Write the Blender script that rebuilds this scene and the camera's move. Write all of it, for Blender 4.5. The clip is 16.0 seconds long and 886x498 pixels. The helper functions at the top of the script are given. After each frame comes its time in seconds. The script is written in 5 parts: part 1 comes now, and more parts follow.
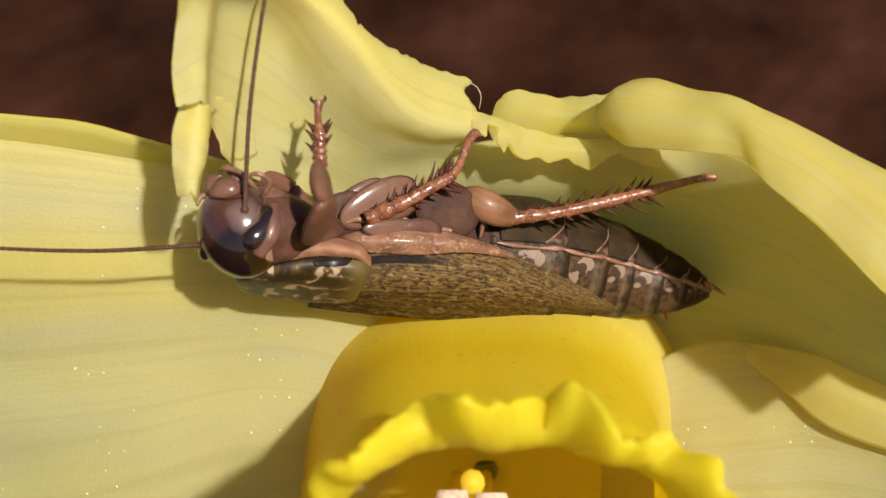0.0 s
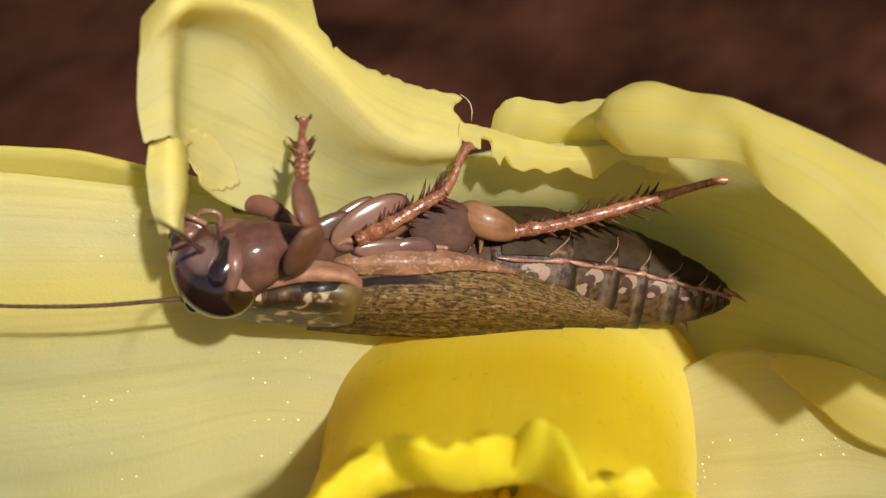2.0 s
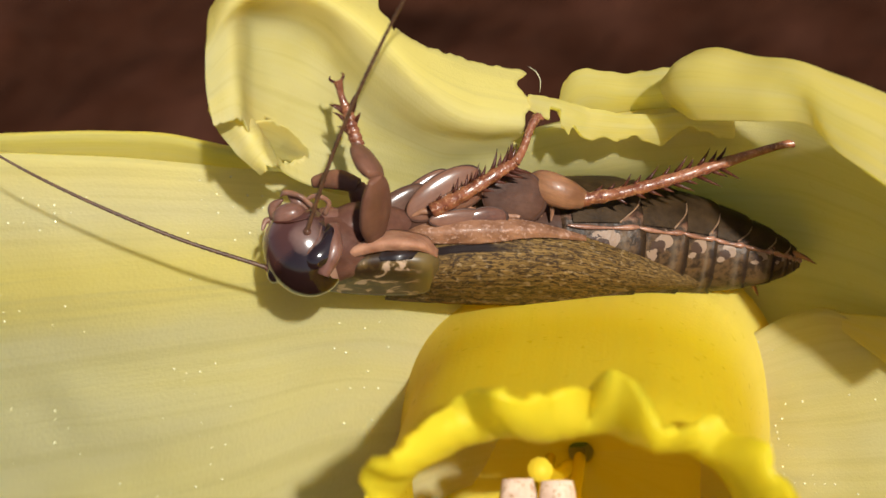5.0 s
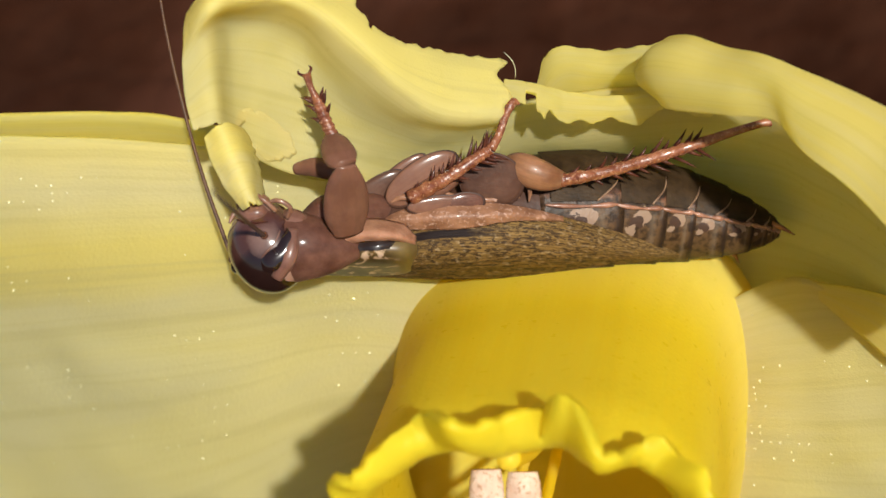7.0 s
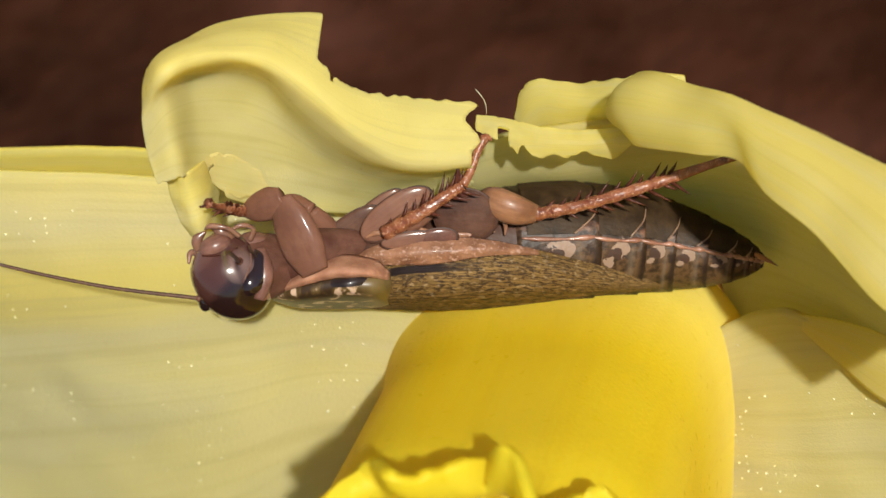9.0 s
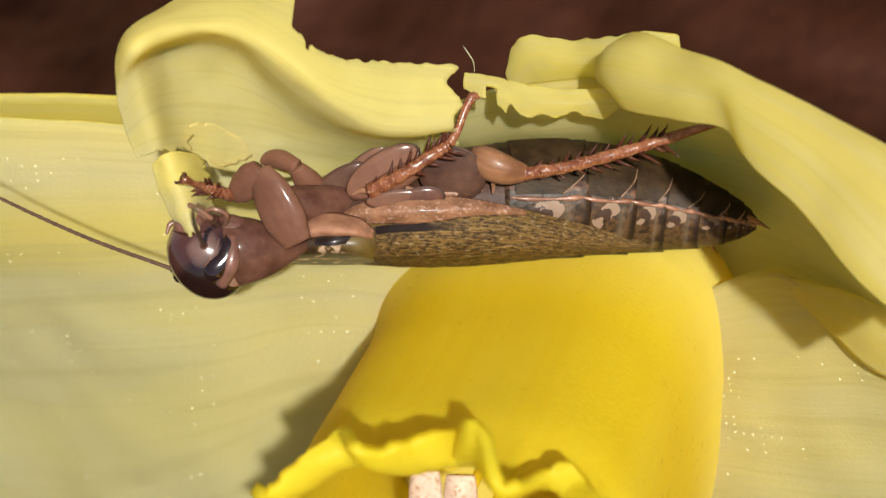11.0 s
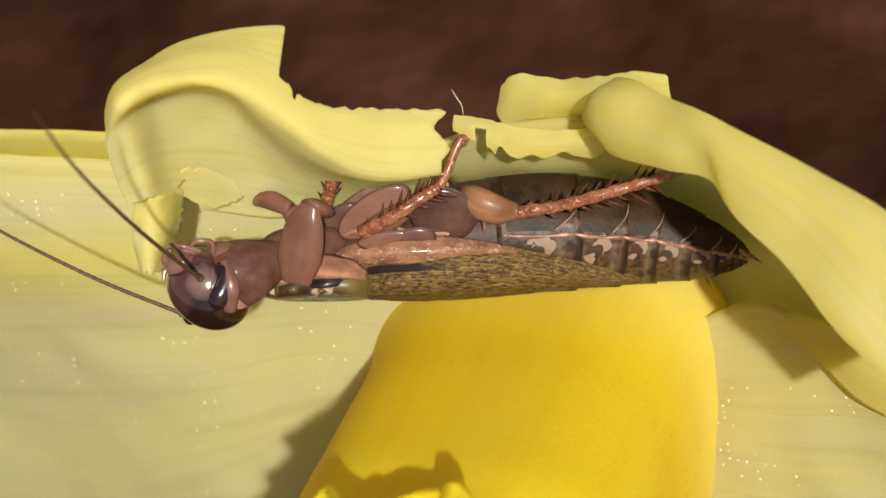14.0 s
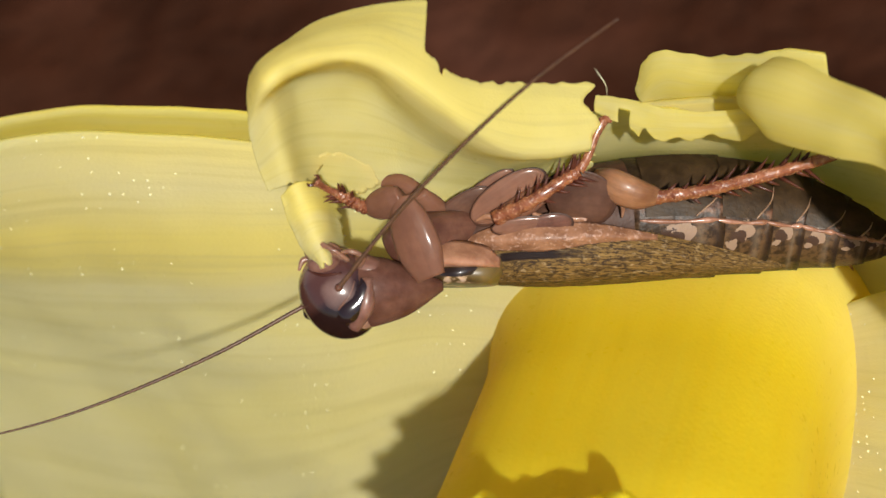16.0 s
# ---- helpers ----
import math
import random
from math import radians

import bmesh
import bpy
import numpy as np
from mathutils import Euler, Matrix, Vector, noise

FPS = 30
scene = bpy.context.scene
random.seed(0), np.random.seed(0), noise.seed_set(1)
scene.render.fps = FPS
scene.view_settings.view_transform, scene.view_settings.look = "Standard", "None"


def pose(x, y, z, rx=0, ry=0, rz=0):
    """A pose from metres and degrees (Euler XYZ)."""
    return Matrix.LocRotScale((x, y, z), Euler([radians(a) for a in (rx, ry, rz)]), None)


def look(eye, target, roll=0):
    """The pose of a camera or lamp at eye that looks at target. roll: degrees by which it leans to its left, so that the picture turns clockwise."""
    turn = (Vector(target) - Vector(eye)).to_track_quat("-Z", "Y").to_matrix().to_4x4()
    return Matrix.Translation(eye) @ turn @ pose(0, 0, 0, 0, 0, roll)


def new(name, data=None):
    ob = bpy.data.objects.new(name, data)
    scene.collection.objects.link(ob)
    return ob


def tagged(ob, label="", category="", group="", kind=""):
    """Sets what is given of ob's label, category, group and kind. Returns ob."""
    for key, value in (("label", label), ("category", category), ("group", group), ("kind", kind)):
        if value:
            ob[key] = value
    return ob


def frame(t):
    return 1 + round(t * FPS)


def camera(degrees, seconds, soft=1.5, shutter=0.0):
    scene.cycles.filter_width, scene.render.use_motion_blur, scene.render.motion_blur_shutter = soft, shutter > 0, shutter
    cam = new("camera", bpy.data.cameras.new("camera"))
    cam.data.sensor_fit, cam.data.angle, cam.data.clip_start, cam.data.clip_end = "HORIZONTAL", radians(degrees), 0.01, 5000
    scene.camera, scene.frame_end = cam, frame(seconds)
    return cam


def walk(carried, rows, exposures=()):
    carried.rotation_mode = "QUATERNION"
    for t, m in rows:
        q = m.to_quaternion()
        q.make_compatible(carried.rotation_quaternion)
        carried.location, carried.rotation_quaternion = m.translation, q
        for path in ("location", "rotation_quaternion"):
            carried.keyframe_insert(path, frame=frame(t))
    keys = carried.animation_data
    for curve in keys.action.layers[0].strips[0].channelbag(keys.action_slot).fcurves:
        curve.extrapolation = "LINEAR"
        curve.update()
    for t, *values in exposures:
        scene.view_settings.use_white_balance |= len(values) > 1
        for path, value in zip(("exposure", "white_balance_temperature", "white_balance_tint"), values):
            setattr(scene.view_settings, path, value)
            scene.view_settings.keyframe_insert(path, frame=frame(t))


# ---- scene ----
# The flower and the insect are laid out in millimetres in the frame of the first eye: x right, y ahead, z up.
MM = 0.001
RIG = pose(0, 0, 0.32, -42, 0, 0)
cam = camera(42.0, 16.0, soft=1.5)
cam.data.dof.use_dof = True
cam.data.dof.focus_distance = 0.043
cam.data.dof.aperture_fstop = 75
# seconds, x, y, z in millimetres, yaw, pitch, roll in degrees
PATH = [
    (0.0, 0.00, 0.00, 0.01, -0.01, -0.00, 0.04),
    (0.5, 1.11, 0.09, 0.46, 1.22, -0.40, 0.46),
    (1.0, 2.11, -0.02, 0.59, 2.45, -0.41, 1.01),
    (1.5, 2.99, 0.61, 0.27, 3.64, -0.26, 1.71),
    (2.0, 3.74, 1.48, 1.37, 4.90, -0.97, 2.10),
    (2.5, 4.83, 1.11, 1.32, 5.84, -0.74, 2.43),
    (3.0, 3.75, 0.55, 1.03, 6.99, -1.22, 2.64),
    (3.5, 3.28, 0.45, 1.22, 7.52, -1.53, 2.79),
    (4.0, 3.63, 0.24, 0.32, 8.13, -1.30, 3.02),
    (4.2, 3.59, 0.36, -0.38, 8.24, -0.97, 3.09),
    (6.3, 4.81, 0.13, 3.40, 8.34, -5.58, 4.27),
    (6.5, 5.52, 0.25, 3.76, 8.92, -6.88, 4.37),
    (7.0, 6.70, -0.13, 5.52, 10.62, -8.57, 4.43),
    (7.5, 7.43, 0.07, 5.69, 11.33, -8.93, 4.66),
    (8.0, 7.61, -0.36, 6.02, 11.88, -8.59, 4.57),
    (8.5, 8.66, 0.36, 6.49, 12.70, -9.14, 4.84),
    (9.0, 10.38, 0.67, 7.18, 14.02, -9.11, 5.19),
    (9.2, 9.70, 0.97, 7.27, 13.84, -9.90, 5.33),
    (11.3, 12.24, 1.61, 8.73, 15.90, -13.09, 4.46),
    (11.5, 12.46, 1.40, 8.80, 15.96, -12.56, 4.53),
    (12.0, 14.16, 1.82, 9.50, 16.51, -13.05, 4.83),
    (12.5, 14.40, 2.10, 8.97, 16.96, -13.00, 4.97),
    (13.0, 13.62, 2.59, 9.92, 17.00, -13.95, 5.16),
    (13.5, 13.03, 2.44, 11.23, 16.55, -14.86, 5.15),
    (14.0, 13.29, 2.55, 11.57, 16.73, -15.18, 5.36),
    (14.5, 13.22, 3.07, 11.27, 17.36, -15.29, 5.59),
    (15.0, 11.75, 2.94, 12.24, 18.11, -16.72, 6.09),
    (15.5, 10.13, 2.36, 12.11, 18.74, -15.99, 5.97),
    (16.0, 9.36, 3.55, 12.63, 18.65, -17.41, 5.69),
]
walk(cam, [(t, RIG @ pose(x * MM, y * MM, z * MM, 90 + pitch, roll, yaw)) for t, x, y, z, yaw, pitch, roll in PATH])

# ---- daylight ----
SUN = (RIG.to_3x3() @ Vector((0.41, -1.0, 0.26))).normalized()
world = bpy.data.worlds.new("world")
scene.world = world
world.use_nodes = True
sky = world.node_tree.nodes.new("ShaderNodeTexSky")
sky.sky_type = "NISHITA"
sky.sun_disc = False
sky.sun_elevation = math.asin(SUN.z)
sky.sun_rotation = math.atan2(SUN.x, SUN.y)
world.node_tree.links.new(sky.outputs["Color"], world.node_tree.nodes["Background"].inputs["Color"])
world.node_tree.nodes["Background"].inputs["Strength"].default_value = 0.065
sun = new("sun", bpy.data.lights.new("sun", "SUN"))
sun.data.energy = 5.0
sun.data.angle = radians(2.0)
sun.data.color = (1.0, 0.985, 0.91)
sun.matrix_world = look(SUN * 3, (0, 0, 0))
scene.view_settings.exposure = 0.20


# ---- materials ----
def shader(name, rough=0.5, spec=0.5):
    m = bpy.data.materials.new(name)
    m.use_nodes = True
    t = m.node_tree
    b = t.nodes["Principled BSDF"]
    b.inputs["Roughness"].default_value = rough
    b.inputs["Specular IOR Level"].default_value = spec
    return m, t, b


def node(t, kind, links=(), **values):
    n = t.nodes.new(kind)
    for k, v in values.items():
        n.inputs[k.replace("_", " ")].default_value = v
    for k, s in links:
        t.links.new(s, n.inputs[k])
    return n


def math_node(t, op, a, b=None):
    n = t.nodes.new("ShaderNodeMath")
    n.operation = op
    for i, v in enumerate((a, b)):
        if v is None:
            continue
        if isinstance(v, (int, float)):
            n.inputs[i].default_value = v
        else:
            t.links.new(v, n.inputs[i])
    return n.outputs[0]


def ramp(t, fac, stops):
    n = t.nodes.new("ShaderNodeValToRGB")
    e = n.color_ramp.elements
    while len(e) < len(stops):
        e.new(0.5)
    for el, (p, c) in zip(e, stops):
        el.position, el.color = p, (*c, 1) if len(c) == 3 else c
    t.links.new(fac, n.inputs["Fac"])
    return n.outputs["Color"]


def blend(t, fac, a, b):
    n = t.nodes.new("ShaderNodeMix")
    n.data_type = "RGBA"
    for sock, v in ((n.inputs[0], fac), (n.inputs[6], a), (n.inputs[7], b)):
        if isinstance(v, (int, float)):
            sock.default_value = v
        elif isinstance(v, tuple):
            sock.default_value = (*v, 1)
        else:
            t.links.new(v, sock)
    return n.outputs[2]


def place(t, kind="Object", scale=(1, 1, 1)):
    c = t.nodes.new("ShaderNodeTexCoord")
    m = t.nodes.new("ShaderNodeMapping")
    m.inputs["Scale"].default_value = scale
    t.links.new(c.outputs[kind], m.inputs["Vector"])
    return m.outputs["Vector"]


def noise_at(t, vec, scale, detail=3.0, rough=0.55, dist=0.0):
    n = node(t, "ShaderNodeTexNoise", (("Vector", vec),), Scale=scale, Detail=detail, Roughness=rough, Distortion=dist)
    return n.outputs["Fac"]


def bumped(t, b, height, strength, distance):
    n = node(t, "ShaderNodeBump", (("Height", height),), Strength=strength, Distance=distance)
    t.links.new(n.outputs["Normal"], b.inputs["Normal"])
    return n


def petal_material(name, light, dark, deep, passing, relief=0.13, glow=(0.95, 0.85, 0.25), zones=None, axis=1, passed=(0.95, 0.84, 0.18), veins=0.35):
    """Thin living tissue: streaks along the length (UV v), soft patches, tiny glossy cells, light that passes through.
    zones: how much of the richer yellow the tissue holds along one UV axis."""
    m, t, b = shader(name, 0.42, 0.35)
    uv = place(t, "UV", (3.0, 70.0, 1))
    streak = noise_at(t, uv, 1.0, 4, 0.6, 0.3)
    vein = noise_at(t, place(t, "UV", (1.6, 34.0, 1)), 1.0, 2, 0.5, 0.5)
    patch = noise_at(t, place(t, "UV", (1.1, 3.2, 1)), 1.5, 3, 0.55, 0.4)
    col = blend(t, ramp(t, streak, [(0.3, (0, 0, 0)), (0.7, (1, 1, 1))]), dark, light)
    col = blend(t, ramp(t, patch, [(0.40, (0, 0, 0)), (0.60, (0.85, 0.85, 0.85))]), col, deep)
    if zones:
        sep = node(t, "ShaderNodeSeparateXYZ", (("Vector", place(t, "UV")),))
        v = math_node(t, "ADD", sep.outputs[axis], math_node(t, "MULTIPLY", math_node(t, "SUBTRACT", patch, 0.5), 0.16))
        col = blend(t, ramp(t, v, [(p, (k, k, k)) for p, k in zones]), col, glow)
    cells = node(t, "ShaderNodeTexVoronoi", (("Vector", place(t, "UV", (260, 150, 1))),), Scale=1.0)
    fine = noise_at(t, place(t, "Object"), 4200, 2, 0.6)
    col = blend(t, math_node(t, "MULTIPLY", fine, 0.22), col, dark)
    col = blend(t, ramp(t, vein, [(0.36, (veins, veins, veins)), (0.46, (0, 0, 0))]), col, tuple(c * 0.80 for c in dark))
    t.links.new(col, b.inputs["Base Color"])
    height = math_node(t, "ADD", math_node(t, "MULTIPLY", streak, 0.9), math_node(t, "MULTIPLY", cells.outputs["Distance"], 0.55))
    height = math_node(t, "ADD", height, math_node(t, "MULTIPLY", fine, 0.25))
    bp = bumped(t, b, height, relief, 0.00012)
    glint = noise_at(t, place(t, "Object"), 2600, 1, 0.5)
    t.links.new(ramp(t, glint, [(0.62, (0.5, 0.5, 0.5)), (0.74, (0.16, 0.16, 0.16))]), b.inputs["Roughness"])
    through_col = blend(t, 0.6, col, passed)
    tr = node(t, "ShaderNodeBsdfTranslucent", (("Color", through_col), ("Normal", bp.outputs["Normal"])))
    mix = node(t, "ShaderNodeMixShader", ((1, b.outputs[0]), (2, tr.outputs[0])), Fac=passing)
    t.links.new(mix.outputs[0], t.nodes["Material Output"].inputs["Surface"])
    return m


PETAL = petal_material("petal_tissue", (0.90, 0.80, 0.31), (0.86, 0.75, 0.24), (0.84, 0.77, 0.40), 0.74, passed=(0.97, 0.87, 0.24))
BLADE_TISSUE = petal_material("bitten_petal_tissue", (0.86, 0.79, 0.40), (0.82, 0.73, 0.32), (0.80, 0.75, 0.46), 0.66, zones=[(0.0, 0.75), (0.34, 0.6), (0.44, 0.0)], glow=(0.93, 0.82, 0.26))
PALE = petal_material("pale_petal_tissue", (0.84, 0.77, 0.385), (0.77, 0.69, 0.32), (0.76, 0.71, 0.44), 0.68)
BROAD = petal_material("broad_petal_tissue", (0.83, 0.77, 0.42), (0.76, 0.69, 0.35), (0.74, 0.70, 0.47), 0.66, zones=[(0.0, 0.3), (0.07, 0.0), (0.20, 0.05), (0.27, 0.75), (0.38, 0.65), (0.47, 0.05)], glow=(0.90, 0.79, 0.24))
CORONA = petal_material("corona_tissue", (0.96, 0.82, 0.040), (0.95, 0.77, 0.028), (0.97, 0.84, 0.055), 0.60, 0.15, (0.92, 0.82, 0.26), [(0.0, 0.2), (0.12, 0.9), (0.26, 0.75), (0.42, 0.0)], 0, (0.97, 0.78, 0.06), 0.12)


def cuticle(name, a, b_, rough=0.35, scale=900.0, coat=0.3, relief=0.25, third=None, sss=0.0, streak=0.0, folds=0.0, spec=0.4):
    m, t, b = shader(name, rough, spec)
    vec = place(t)
    n1 = noise_at(t, vec, scale, 4, 0.6)
    n2 = noise_at(t, vec, scale * 5, 2, 0.6)
    col = blend(t, ramp(t, n1, [(0.35, (0, 0, 0)), (0.65, (1, 1, 1))]), a, b_)
    if third:
        col = blend(t, ramp(t, n2, [(0.55, (0, 0, 0)), (0.68, (1, 1, 1))]), col, third)
    if streak:
        lines = noise_at(t, place(t, "UV", (2.0, 16.0, 1)), 1.0, 4, 0.65, 0.5)
        col = blend(t, ramp(t, lines, [(0.42, (streak, streak, streak)), (0.56, (0, 0, 0))]), col, (0.05, 0.022, 0.012))
    height = math_node(t, "ADD", n1, math_node(t, "MULTIPLY", n2, 0.5))
    if folds:
        ring = node(t, "ShaderNodeTexWave", (("Vector", place(t, "UV", (1, 0.5, 1))),), Scale=folds, Distortion=5.0, Detail=3.0, Detail_Scale=2.5)
        crease = ramp(t, ring.outputs["Fac"], [(0.05, (0.7, 0.7, 0.7)), (0.28, (0, 0, 0))])
        col = blend(t, crease, col, (0.035, 0.016, 0.011))
        height = math_node(t, "ADD", height, math_node(t, "MULTIPLY", ring.outputs["Fac"], 1.6))
    t.links.new(col, b.inputs["Base Color"])
    b.inputs["Coat Weight"].default_value = coat
    b.inputs["Coat Roughness"].default_value = 0.13
    if sss:
        b.inputs["Subsurface Weight"].default_value = sss
        b.inputs["Subsurface Radius"].default_value = (0.0008, 0.0004, 0.0002)
        b.inputs["Subsurface Scale"].default_value = 1.0
    bumped(t, b, height, relief, 0.00006)
    return m


SKIN = cuticle("pinkish_cuticle", (0.144, 0.059, 0.038), (0.065, 0.023, 0.014), 0.5, 1100, 0.16, 0.6, None, 0.15, 0.15, spec=0.08)
NECK = cuticle("folded_neck_skin", (0.142, 0.063, 0.042), (0.068, 0.025, 0.016), 0.5, 900, 0.18, 0.7, None, 0.15, 0.15, spec=0.08)
RIM = cuticle("pale_shield_rim", (0.371, 0.181, 0.109), (0.248, 0.111, 0.064), 0.50, 1800, 0.0, 0.6, None, 0.1, spec=0.12)
DARKSKIN = cuticle("dark_joint_skin", (0.030, 0.012, 0.007), (0.070, 0.030, 0.018), 0.45, 1100, 0.0, 0.4, spec=0.15)
GREYSKIN = cuticle("dull_brown_plate", (0.098, 0.044, 0.026), (0.046, 0.017, 0.009), 0.5, 800, 0.10, 0.6, None, 0.1, 0.2, spec=0.08)
COXA = cuticle("tan_leg_plate", (0.187, 0.084, 0.051), (0.128, 0.054, 0.032), 0.5, 700, 0.16, 0.45, None, 0.15, 0.12, spec=0.08)
THIGH = cuticle("smooth_tan_thigh", (0.275, 0.128, 0.063), (0.183, 0.076, 0.035), 0.38, 900, 0.04, 0.25, None, 0.15, 0.25, spec=0.2)
LEG = cuticle("orange_brown_leg", (0.290, 0.107, 0.050), (0.111, 0.029, 0.013), 0.26, 1700, 0.25, 0.9, (0.358, 0.175, 0.098), 0.1, spec=0.35)
SPINE = cuticle("dark_spine", (0.045, 0.012, 0.007), (0.09, 0.026, 0.014), 0.4, 2000, 0.08, spec=0.15)
ANTENNA = cuticle("antenna_brown", (0.06, 0.026, 0.012), (0.10, 0.045, 0.02), 0.42, 3000, 0.2)
EYE = cuticle("dark_eye", (0.010, 0.006, 0.006), (0.018, 0.008, 0.007), 0.10, 500, 0.9, 0.0)
PALP = cuticle("palp_tan", (0.24, 0.12, 0.075), (0.12, 0.05, 0.03), 0.32, 1200, 0.3, 0.2, None, 0.2)


def wing_material():
    """Leathery forewing: net of veins along the length, dark flecks, ochre and olive."""
    m, t, b = shader("mottled_forewing", 0.55, 0.12)
    uv = place(t, "UV", (5, 22, 1))
    vein = noise_at(t, uv, 1.6, 5, 0.65, 0.6)
    fleck = noise_at(t, place(t, "UV", (48, 32, 1)), 1.0, 5, 0.75, 0.6)
    col = ramp(t, vein, [(0.3, (0.044, 0.025, 0.008)), (0.5, (0.150, 0.084, 0.024)), (0.7, (0.235, 0.140, 0.046))])
    col = blend(t, ramp(t, fleck, [(0.44, (0.9, 0.9, 0.9)), (0.52, (0, 0, 0))]), col, (0.026, 0.014, 0.008))
    pale = noise_at(t, place(t, "UV", (60, 20, 1)), 1.0, 2, 0.5)
    col = blend(t, ramp(t, pale, [(0.58, (0, 0, 0)), (0.68, (0.5, 0.5, 0.5))]), col, (0.34, 0.235, 0.125))
    sep = node(t, "ShaderNodeSeparateXYZ", (("Vector", place(t, "UV")),))
    along = ramp(t, sep.outputs[0], [(0.10, (0, 0, 0)), (0.13, (1, 1, 1)), (0.26, (1, 1, 1)), (0.36, (0, 0, 0))])
    across = ramp(t, math_node(t, "ADD", sep.outputs[1], math_node(t, "MULTIPLY", vein, 0.06)), [(0.33, (0, 0, 0)), (0.345, (1, 1, 1)), (0.42, (1, 1, 1)), (0.44, (0, 0, 0))])
    col = blend(t, math_node(t, "MULTIPLY", along, across), col, (0.012, 0.006, 0.005))
    t.links.new(col, b.inputs["Base Color"])
    b.inputs["Coat Weight"].default_value = 0.0
    b.inputs["Coat Roughness"].default_value = 0.3
    wave = node(t, "ShaderNodeTexWave", (("Vector", place(t, "UV", (0.6, 9, 1))),), Scale=1.0, Distortion=2.0)
    bumped(t, b, math_node(t, "ADD", vein, math_node(t, "MULTIPLY", wave.outputs["Fac"], 0.6)), 0.6, 0.00008)
    return m


WING = wing_material()
COSTA = cuticle("pinkish_wing_margin", (0.292, 0.140, 0.077), (0.150, 0.064, 0.033), 0.42, 1300, 0.1, 0.9, (0.371, 0.214, 0.149), spec=0.2)
BAR = cuticle("black_wing_bar", (0.012, 0.006, 0.005), (0.02, 0.01, 0.008), 0.4, 900, 0.25)


def head_material(centre):
    """Head capsule: black crown, chestnut face, tan lip, a pale patch before the eye and a pink cheek behind it; ragged borders."""
    m, t, b = shader("patterned_head", 0.17, 0.5)
    c = t.nodes.new("ShaderNodeTexCoord")
    sep = node(t, "ShaderNodeSeparateXYZ", (("Vector", c.outputs["Object"]),))
    dx = math_node(t, "MULTIPLY", math_node(t, "SUBTRACT", sep.outputs[0], centre[0] * MM), 1 / MM)
    dz = math_node(t, "MULTIPLY", math_node(t, "SUBTRACT", sep.outputs[2], centre[2] * MM), 1 / MM)
    rag = math_node(t, "SUBTRACT", noise_at(t, c.outputs["Object"], 1800, 4, 0.65), 0.5)
    q = math_node(t, "ADD", math_node(t, "MULTIPLY", dx, -0.63), math_node(t, "MULTIPLY", dz, 0.776))
    v = math_node(t, "DIVIDE", math_node(t, "ADD", math_node(t, "ADD", q, 1.5), math_node(t, "MULTIPLY", rag, 0.5)), 3.5)
    col = ramp(t, v, [(0.0, (0.014, 0.006, 0.005)), (0.42, (0.015, 0.006, 0.005)), (0.52, (0.055, 0.021, 0.016)), (0.72, (0.070, 0.027, 0.020)), (0.88, (0.17, 0.08, 0.055))])
    along = math_node(t, "ADD", math_node(t, "ADD", math_node(t, "MULTIPLY", dx, 0.776), math_node(t, "MULTIPLY", dz, 0.63)), math_node(t, "MULTIPLY", rag, 0.3))
    cheek = math_node(t, "MULTIPLY", ramp(t, v, [(0.27, (1, 1, 1)), (0.30, (0, 0, 0))]), math_node(t, "GREATER_THAN", along, 0.15))
    col = blend(t, cheek, col, (0.27, 0.145, 0.105))
    ex, ez = math_node(t, "SUBTRACT", dx, 0.32), math_node(t, "SUBTRACT", dz, 0.42)
    far = math_node(t, "ADD", math_node(t, "MULTIPLY", ex, ex), math_node(t, "MULTIPLY", ez, ez))
    col = blend(t, ramp(t, math_node(t, "ADD", far, math_node(t, "MULTIPLY", rag, 0.5)), [(0.0, (0.75, 0.75, 0.75)), (0.16, (0.5, 0.5, 0.5)), (0.42, (0, 0, 0))]), col, (0.19, 0.110, 0.088))
    t.links.new(col, b.inputs["Base Color"])
    b.inputs["Coat Weight"].default_value = 0.6
    b.inputs["Coat Roughness"].default_value = 0.12
    bumped(t, b, noise_at(t, c.outputs["Object"], 1500, 4), 0.3, 0.00006)
    return m


def soil_material():
    m, t, b = shader("brown_mulch_soil", 1.0, 0.03)
    vec = place(t)
    big = noise_at(t, vec, 9, 2, 0.45, 0.4)
    mid = noise_at(t, vec, 60, 4, 0.6)
    col = ramp(t, big, [(0.32, (0.010, 0.0028, 0.0010)), (0.52, (0.036, 0.0115, 0.0055)), (0.70, (0.075, 0.027, 0.016))])
    col = blend(t, ramp(t, mid, [(0.4, (0.3, 0.3, 0.3)), (0.6, (0, 0, 0))]), col, (0.045, 0.018, 0.010))
    t.links.new(col, b.inputs["Base Color"])
    bumped(t, b, math_node(t, "ADD", big, mid), 0.8, 0.01)
    return m


SOIL = soil_material()


def bead_material():
    m, t, b = shader("clear_cell", 0.06, 0.8)
    b.inputs["Base Color"].default_value = (0.85, 0.80, 0.50, 1)
    b.inputs["Coat Weight"].default_value = 1.0
    return m


BEAD = bead_material()


